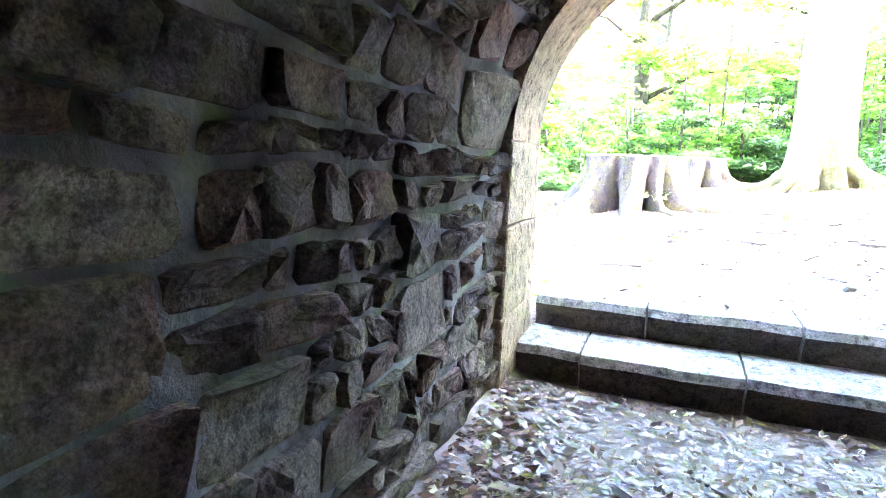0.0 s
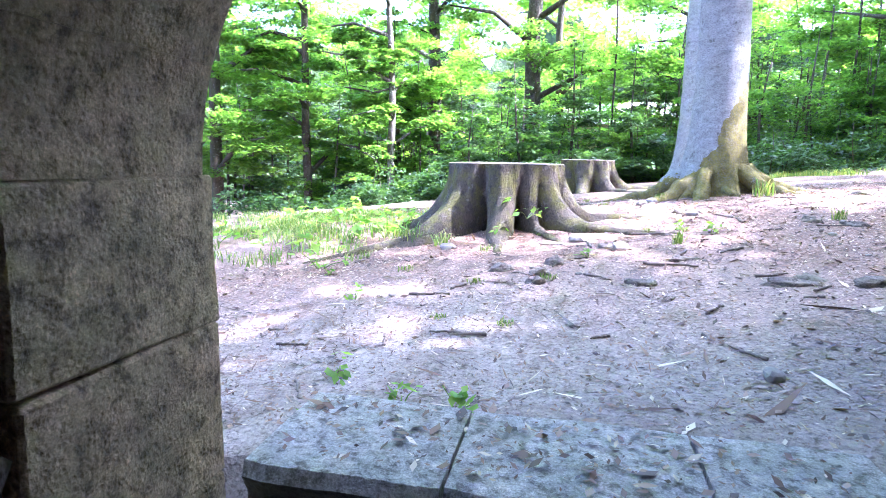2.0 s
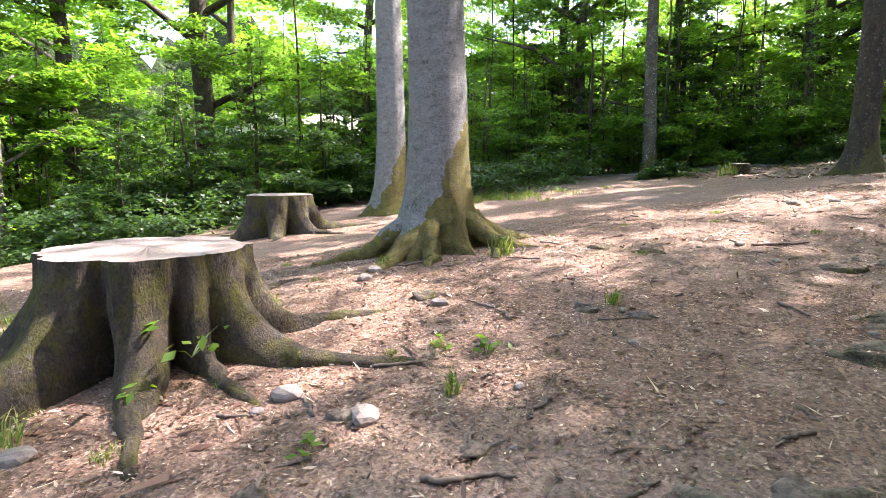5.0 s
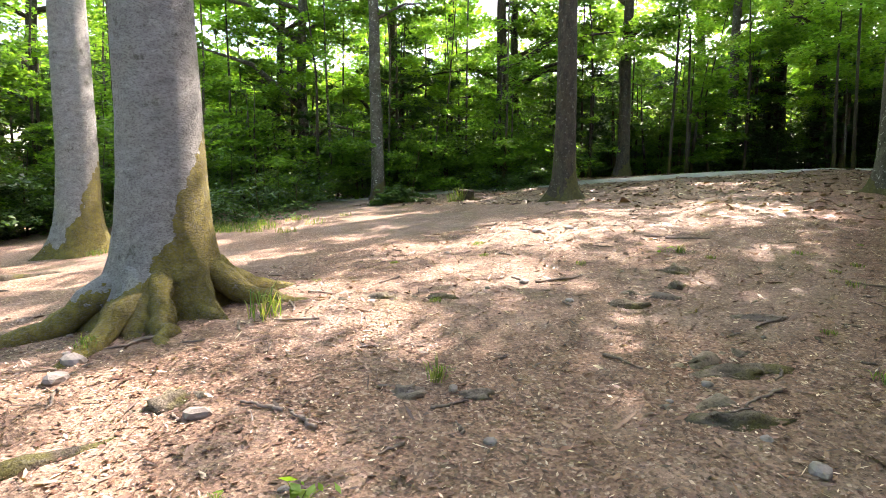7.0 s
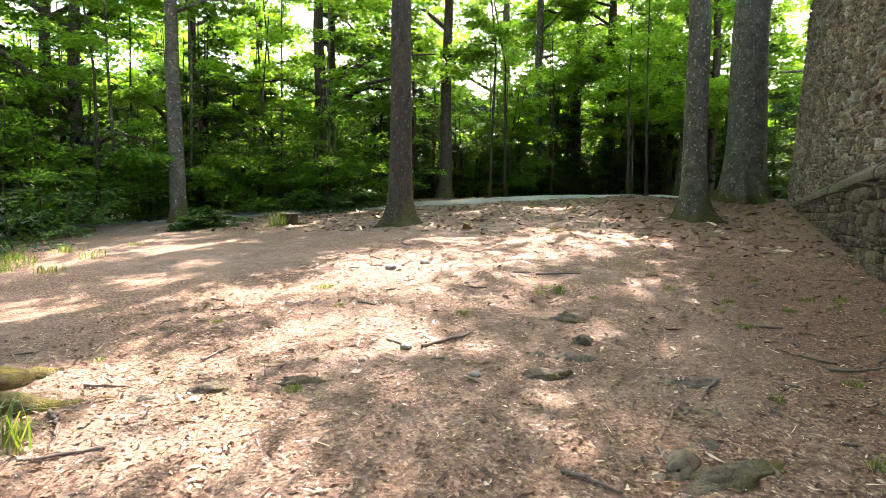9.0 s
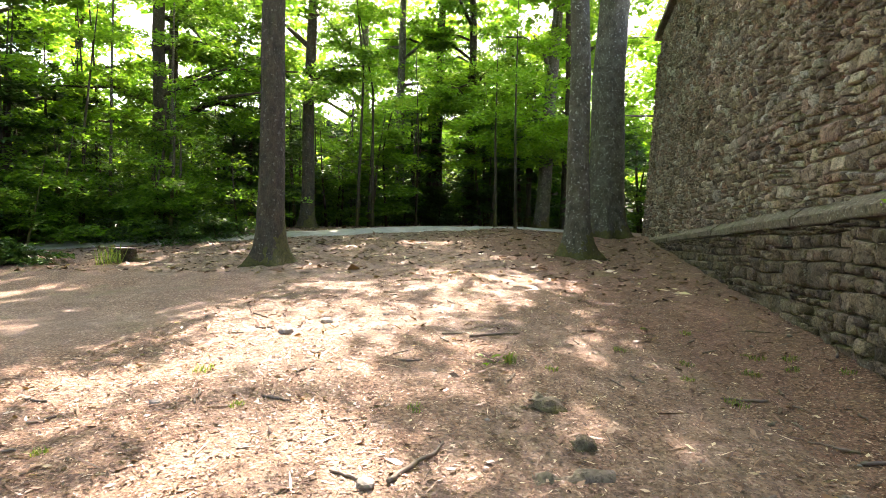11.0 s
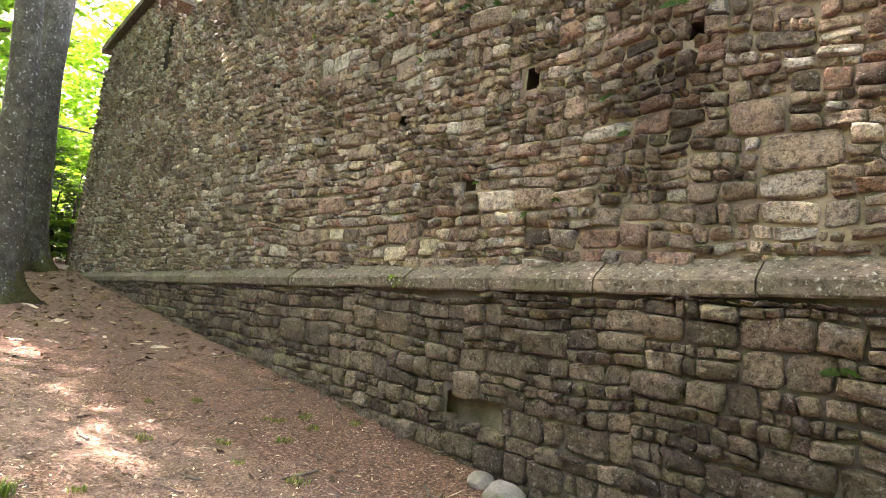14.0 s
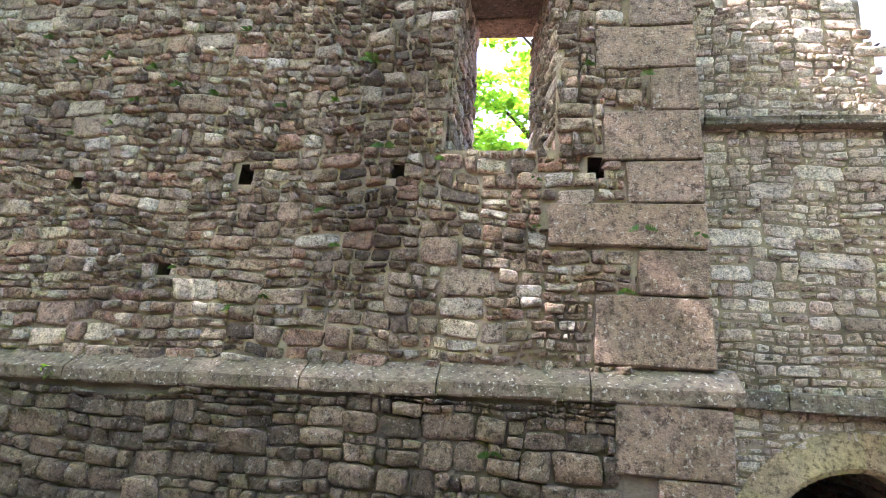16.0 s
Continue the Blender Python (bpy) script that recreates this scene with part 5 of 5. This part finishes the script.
# ---- sticks, stones, litter ----
def loose_sticks():
    r = random.Random(17)
    spots = [(5.75, 3.3, 0.55), (6.5, 2.4, 0.14), (5.25, 1.0, 0.16), (4.75, 3.85, 0.2), (-0.65, 2.4, 0.4), (-1.55, 2.2, 0.2), (3.2, 3.4, 0.5)]
    while len(spots) < 150:
        x, y = r.uniform(-3.5, 7.5), r.uniform(-0.8, 6.0)
        spots.append((x, y, r.uniform(0.08, 0.42) * r.uniform(0.5, 1)))
    while len(spots) < 166:
        spots.append((r.uniform(-2.1, -0.6), r.uniform(-4.5, -2.2), r.uniform(0.05, 0.2)))
    for i, (x, y, ln) in enumerate(spots):
        a = r.uniform(0, 6.28)
        if i < 7:
            a = r.uniform(-0.5, 0.5) - 0.6
        gz = (lambda u, v: -0.78) if y < -2 else ground_z
        rr = 0.008 + 0.018 * ln * r.uniform(0.6, 1.2)
        th = empty("stick", Matrix.Translation((x, y, gz(x, y))), "dry grey-brown fallen stick on the earth", "stick", "fallen sticks")
        pts = []
        for k in (-0.5, -0.1, 0.2, 0.5):
            u, v = x + math.cos(a) * ln * k, y + math.sin(a) * ln * k
            pts.append((u - x + r.gauss(0, 0.03) * ln, v - y + r.gauss(0, 0.05) * ln, gz(u, v) - gz(x, y) + rr * 0.8))
        snake(pts, rr * 0.9, rr * 0.45, MAT_TWIG, th, "wood", 0.15, 6, 800 + i, 0.006)


loose_sticks()


def pebble_mesh(r):
    bm = bmesh.new()
    bmesh.ops.create_icosphere(bm, subdivisions=2, radius=1.0)
    o = r.uniform(0, 50)
    for v in bm.verts:
        v.co *= 1 + 0.28 * noise.noise(v.co * 1.1 + Vector((o, 0, 0))) + 0.1 * noise.noise(v.co * 3 + Vector((0, o, 0)))
        v.co.z *= 0.55
    me = bpy.data.meshes.new("rock")
    bm.to_mesh(me)
    bm.free()
    me.materials.append(MAT_ROCK)
    return me


def loose_rocks():
    r = random.Random(19)
    kinds = [pebble_mesh(r) for _ in range(6)]
    spots = [(-0.15, 3.3, 0.075), (-0.4, 4.6, 0.09), (-0.55, 4.3, 0.08), (-0.95, 1.9, 0.09), (0.75, 2.75, 0.045), (0.95, 2.6, 0.04), (-1.3, 2.3, 0.09), (-2.5, 2.2, 0.08), (1.5, 1.0, 0.06), (-0.5, -0.55, 0.06), (3.86, 0.32, 0.16), (3.55, 0.36, 0.14), (4.1, 0.3, 0.12), (2.9, 3.6, 0.05), (5.3, 5.2, 0.09), (5.8, 5.0, 0.07)]
    while len(spots) < 70:
        spots.append((r.uniform(-3, 7), r.uniform(-0.6, 5.5), r.uniform(0.012, 0.04)))
    for x, y, s in spots:
        ob = new("rock", r.choice(kinds))
        ob.matrix_world = Matrix.Translation((x, y, ground_z(x, y) + s * 0.12)) @ Matrix.Rotation(r.uniform(0, 6.28), 4, "Z") @ Matrix.Diagonal((s, s * r.uniform(0.6, 1), s, 1))
        tagged(ob, "grey-brown stone half sunk in the trodden earth", "stone", "loose stones")


loose_rocks()


def litter(name, x0, x1, y0, y1, n, size, height, label, mat=MAT_LITTER, long=2.2):
    x, y = rng.uniform(x0, x1, n), rng.uniform(y0, y1, n)
    if name in ("leaf_litter", "bark_litter"):
        # the trodden earth before the gate is nearly bare
        kept = rng.random(n) < np.clip((np.hypot(x + 1.7, y + 1.6) - 0.8) / 3.0, 0.7, 1.0)
        x, y, n = x[kept], y[kept], int(kept.sum())
    z = np.array([height(a, b) for a, b in zip(x, y)]) + rng.uniform(0.002, 0.012, n)
    yaw, s = rng.random(n) * 6.28, size * rng.lognormal(0, 0.5, n)
    p = np.stack([x, y, z], 1)
    u = np.stack([np.cos(yaw), np.sin(yaw), rng.normal(size=n) * 0.25], 1) * s[:, None]
    w = np.stack([-np.sin(yaw), np.cos(yaw), rng.normal(size=n) * 0.3], 1) * (s / long)[:, None]
    q = np.stack([p - u, p + w * 1.0 - u * 0.1, p + u, p - w + u * 0.1], 1)
    tagged(new(name, quads_mesh(name, q, mat)), label, "litter", kind="stuff")


litter("leaf_litter", -4.5, 8.5, -1.1, 6.5, 170000, 0.0095, ground_z, "red-brown bark chips and dry leaf litter on the earth", MAT_LITTER, 2.6)
litter("bark_litter", -4.5, 8.5, -1.1, 6.5, 9000, 0.015, ground_z, "larger dry leaves and pale chips on the earth", MAT_LITTER, 3.4)
litter("passage_litter", -2.24, -0.5, -5.5, -2.1, 20000, 0.012, lambda a, b: -0.775 + 0.05 * max(0, abs(a + 1.345) - 0.75), "dry leaves and grit on the passage floor")
litter("drifted_leaves", -2.26, -1.85, -5.5, -2.15, 3200, 0.014, lambda a, b: -0.765 + 0.06 * max(0, abs(a + 1.345) - 0.7), "brown dry leaves drifted along the passage wall", MAT_LITTER, 1.7)
litter("twig_litter", -4.0, 8.0, -1.0, 6.2, 5200, 0.045, ground_z, "thin dry twigs scattered over the earth", MAT_LITTER, 13.0)
litter("step_litter", -2.2, -0.5, -1.62, -1.2, 500, 0.012, lambda a, b: -0.418, "dry leaves on the upper step")
litter("far_litter", 8.5, 20.0, 0.3, 14.0, 16000, 0.035, ground_z, "dry leaf litter along the path")


# ---- small plants ----
def blades(name, spots, label, n, length, mat, spread, kind=""):
    vs = []
    for x, y, s in spots:
        for _ in range(n):
            a, d = rnd.uniform(0, 6.28), spread * s * math.sqrt(rnd.random())
            bx, by = x + math.cos(a) * d, y + math.sin(a) * d
            z = ground_z(bx, by)
            h, t = length * s * rnd.uniform(0.5, 1.2), rnd.uniform(0, 6.28)
            sp = rnd.uniform(0.3, 1.3)
            lx, ly = math.cos(t) * h * sp, math.sin(t) * h * sp
            w = 0.0022 * (1 + s)
            ox, oy = -math.sin(t) * w, math.cos(t) * w
            m = (bx + lx * 0.4, by + ly * 0.4, z + h * 0.75)
            e = (bx + lx, by + ly, z + h * rnd.uniform(0.6, 1.0))
            vs.append(((bx - ox, by - oy, z - 0.01), (bx + ox, by + oy, z - 0.01), (m[0] + ox, m[1] + oy, m[2]), (m[0] - ox, m[1] - oy, m[2])))
            vs.append(((m[0] - ox, m[1] - oy, m[2]), (m[0] + ox, m[1] + oy, m[2]), (e[0] + ox * 0.2, e[1] + oy * 0.2, e[2]), (e[0] - ox * 0.2, e[1] - oy * 0.2, e[2])))
    tagged(new(name, quads_mesh(name, np.array(vs), mat)), label, "grass", kind=kind)


for x, y, s in ((0.84, 4.48, 1.0), (0.98, 2.75, 0.45), (-2.95, 2.55, 0.9), (-2.6, 2.35, 0.6), (-0.3, 4.75, 0.5), (5.05, 3.1, 0.4), (-0.5, 1.95, 0.4), (9.3, 10.6, 1.6)):
    blades("grass_tuft", [(x, y, s)], "tuft of yellow-green grass growing from the earth", 46, 0.24, MAT_GRASS, 0.13)
patch = [(rnd.gauss(-4.6, 1.0), rnd.gauss(3.6, 0.9), rnd.uniform(0.4, 1.0)) for _ in range(150)] + [(rnd.gauss(3.6, 0.9), rnd.gauss(11.8, 0.8), rnd.uniform(0.5, 1.1)) for _ in range(60)] + [(rnd.uniform(-3, 7), rnd.uniform(0, 6), rnd.uniform(0.15, 0.3)) for _ in range(40)]
blades("grass", patch, "sunlit patch of thin grass on the clearing", 44, 0.15, MAT_GRASS, 0.26, "stuff")


def leafy_plant(x, y, z, n, size, spread, label, name="weed", mat=None):
    th = empty(name, Matrix.Translation((x, y, z)), label, "plant", "small weeds")
    c = [(rnd.gauss(0, spread), rnd.gauss(0, spread), abs(rnd.gauss(spread, spread * 0.5))) for _ in range(6)]
    child("leaves", quads_mesh("leaves", leaves(c, [spread] * 6, n, size, 0.5), mat or MAT_LEAF_FRESH), th)
    bm = bmesh.new()
    for p in c[:4]:
        vs, fs = tube([(0, 0, -0.02), (p[0] * 0.5, p[1] * 0.5, p[2] * 0.6), p], [0.004, 0.003, 0.002], 4)
        bv = [bm.verts.new(v) for v in vs]
        for f in fs:
            bm.faces.new([bv[i] for i in f])
    part("stem", bm, MAT_GRASS, th)


leafy_plant(-1.80, 2.66, ground_z(-1.8, 2.6) + 0.18, 22, 0.10, 0.09, "green sprout growing in a cleft of the stump")
leafy_plant(-2.05, 2.45, ground_z(-2.05, 2.45) + 0.02, 10, 0.07, 0.05, "small green weed at the stump's foot")
for i in range(26):
    x, y = rnd.gauss(-4.3, 0.9), rnd.gauss(3.3, 0.8)
    leafy_plant(x, y, ground_z(x, y), 18, 0.11, 0.10, "broad-leaved green weed in the grass patch")
for x, y in ((-0.35, 2.5), (-0.15, 2.35), (-1.2, 1.75), (-3.3, 1.3), (-2.8, 0.6), (-2.4, -0.6), (-2.0, -0.9), (-1.75, -0.95), (-2.3, -1.0), (5.0, 3.2), (-3.6, 2.2)):
    leafy_plant(x, y, ground_z(x, y), 12, 0.06, 0.05, "small green weed on the trodden earth")


def fern(x, z, s, plinth=False):
    y = 0.17 if plinth else face_y(z) + 0.035
    th = empty("wall_fern", Matrix.Translation((x, y, z)), "small green fern rooted in a wall joint", "fern", "wall ferns")
    vs = []
    for k in range(rnd.randint(6, 10)):
        a = rnd.uniform(-1.5, 1.5)
        ln = s * rnd.uniform(0.6, 1.1)
        d = Vector((math.sin(a), 0.55, math.cos(a) * 0.5 + 0.1)).normalized()
        for j in range(1, 8):
            t = j / 8
            p = d * ln * t + Vector((0, 0, -0.5 * ln * t * t))
            w = 0.20 * ln * math.sin(math.pi * min(1, t * 0.9 + 0.12))
            sd = Vector((d.z, 0.2, -d.x)).normalized()
            for sg in (-1, 1):
                e = p + sd * sg * w + d * w * 0.3
                f = d * ln * 0.045
                vs.append((p - f, p + f, e + f * 0.4, e - f * 0.4))
    child("fronds", quads_mesh("fronds", np.array([[tuple(v) for v in q] for q in vs]), MAT_FERN), th)


for x, z, s in ((1.857, 1.36, 0.15), (0.82, 3.05, 0.14), (0.42, 3.0, 0.08), (0.95, 2.55, 0.1), (1.6, 3.05, 0.07), (1.62, 3.45, 0.07), (3.35, 3.15, 0.10), (3.2, 2.85, 0.09), (2.9, 3.75, 0.13), (3.1, 4.6, 0.16), (3.9, 4.15, 0.10), (3.4, 4.2, 0.08), (5.0, 4.4, 0.10), (5.4, 4.25, 0.09), (5.3, 4.6, 0.11), (5.8, 4.75, 0.12), (6.2, 4.7, 0.12), (4.6, 4.3, 0.09), (4.4, 5.0, 0.1), (6.6, 5.0, 0.13), (2.4, 3.62, 0.08), (3.75, 2.4, 0.08), (4.0, 2.3, 0.09), (4.6, 2.62, 0.06), (0.75, 4.4, 0.09), (1.2, 4.5, 0.08), (7.9, 4.9, 0.16), (5.6, 4.0, 0.08), (6.0, 3.9, 0.07)):
    fern(x, z, s, z < 1.8)
leafy_plant(5.42, 0.21, 1.66, 14, 0.05, 0.05, "bright green weed growing on the string course")


# ---- red bank in the hollow, far roof ----
def red_bank():
    verts, faces = [], []
    n = 26
    for j in range(n + 1):
        for i in range(n + 1):
            u, v = i / n, j / n
            x, y = -17.5 + 7.0 * u, 13.5 + 5.0 * v
            h = 2.2 * smooth01(v * 1.3) * (1 - 0.8 * u) + 0.25 * fract_noise(x, y) + 0.1 * fract_noise(x * 4, y * 4)
            verts.append((x, y, ground_z(x, y) - 0.3 + h))
    for j in range(n):
        for i in range(n):
            a = j * (n + 1) + i
            faces.append((a, a + 1, a + n + 2, a + n + 1))
    tagged(new("bank", mesh_of("bank", verts, faces, MAT_BANK, True)), "bare reddish sandstone bank across the hollow", "bank", kind="structure")


red_bank()


def far_house():
    th = empty("far_house", Matrix.Translation((1.3, 31.2, 0.4)), "pale roofed building half hidden behind the wood", "building")
    bm = bmesh.new()
    add_box(bm, -4, 4, -2, 2, 0, 2.3)
    part("house_wall", bm, MAT_JAMB, th)
    bm = bmesh.new()
    a = [bm.verts.new(p) for p in ((-4.4, -2.5, 2.2), (4.4, -2.5, 2.2), (4.4, 2.5, 2.2), (-4.4, 2.5, 2.2), (-4.4, 0, 3.5), (4.4, 0, 3.5))]
    for f in ((0, 1, 5, 4), (2, 3, 4, 5), (0, 4, 3), (1, 2, 5), (0, 3, 2, 1)):
        bm.faces.new([a[i] for i in f])
    part("house_roof", bm, MAT_ROOF, th)


far_house()
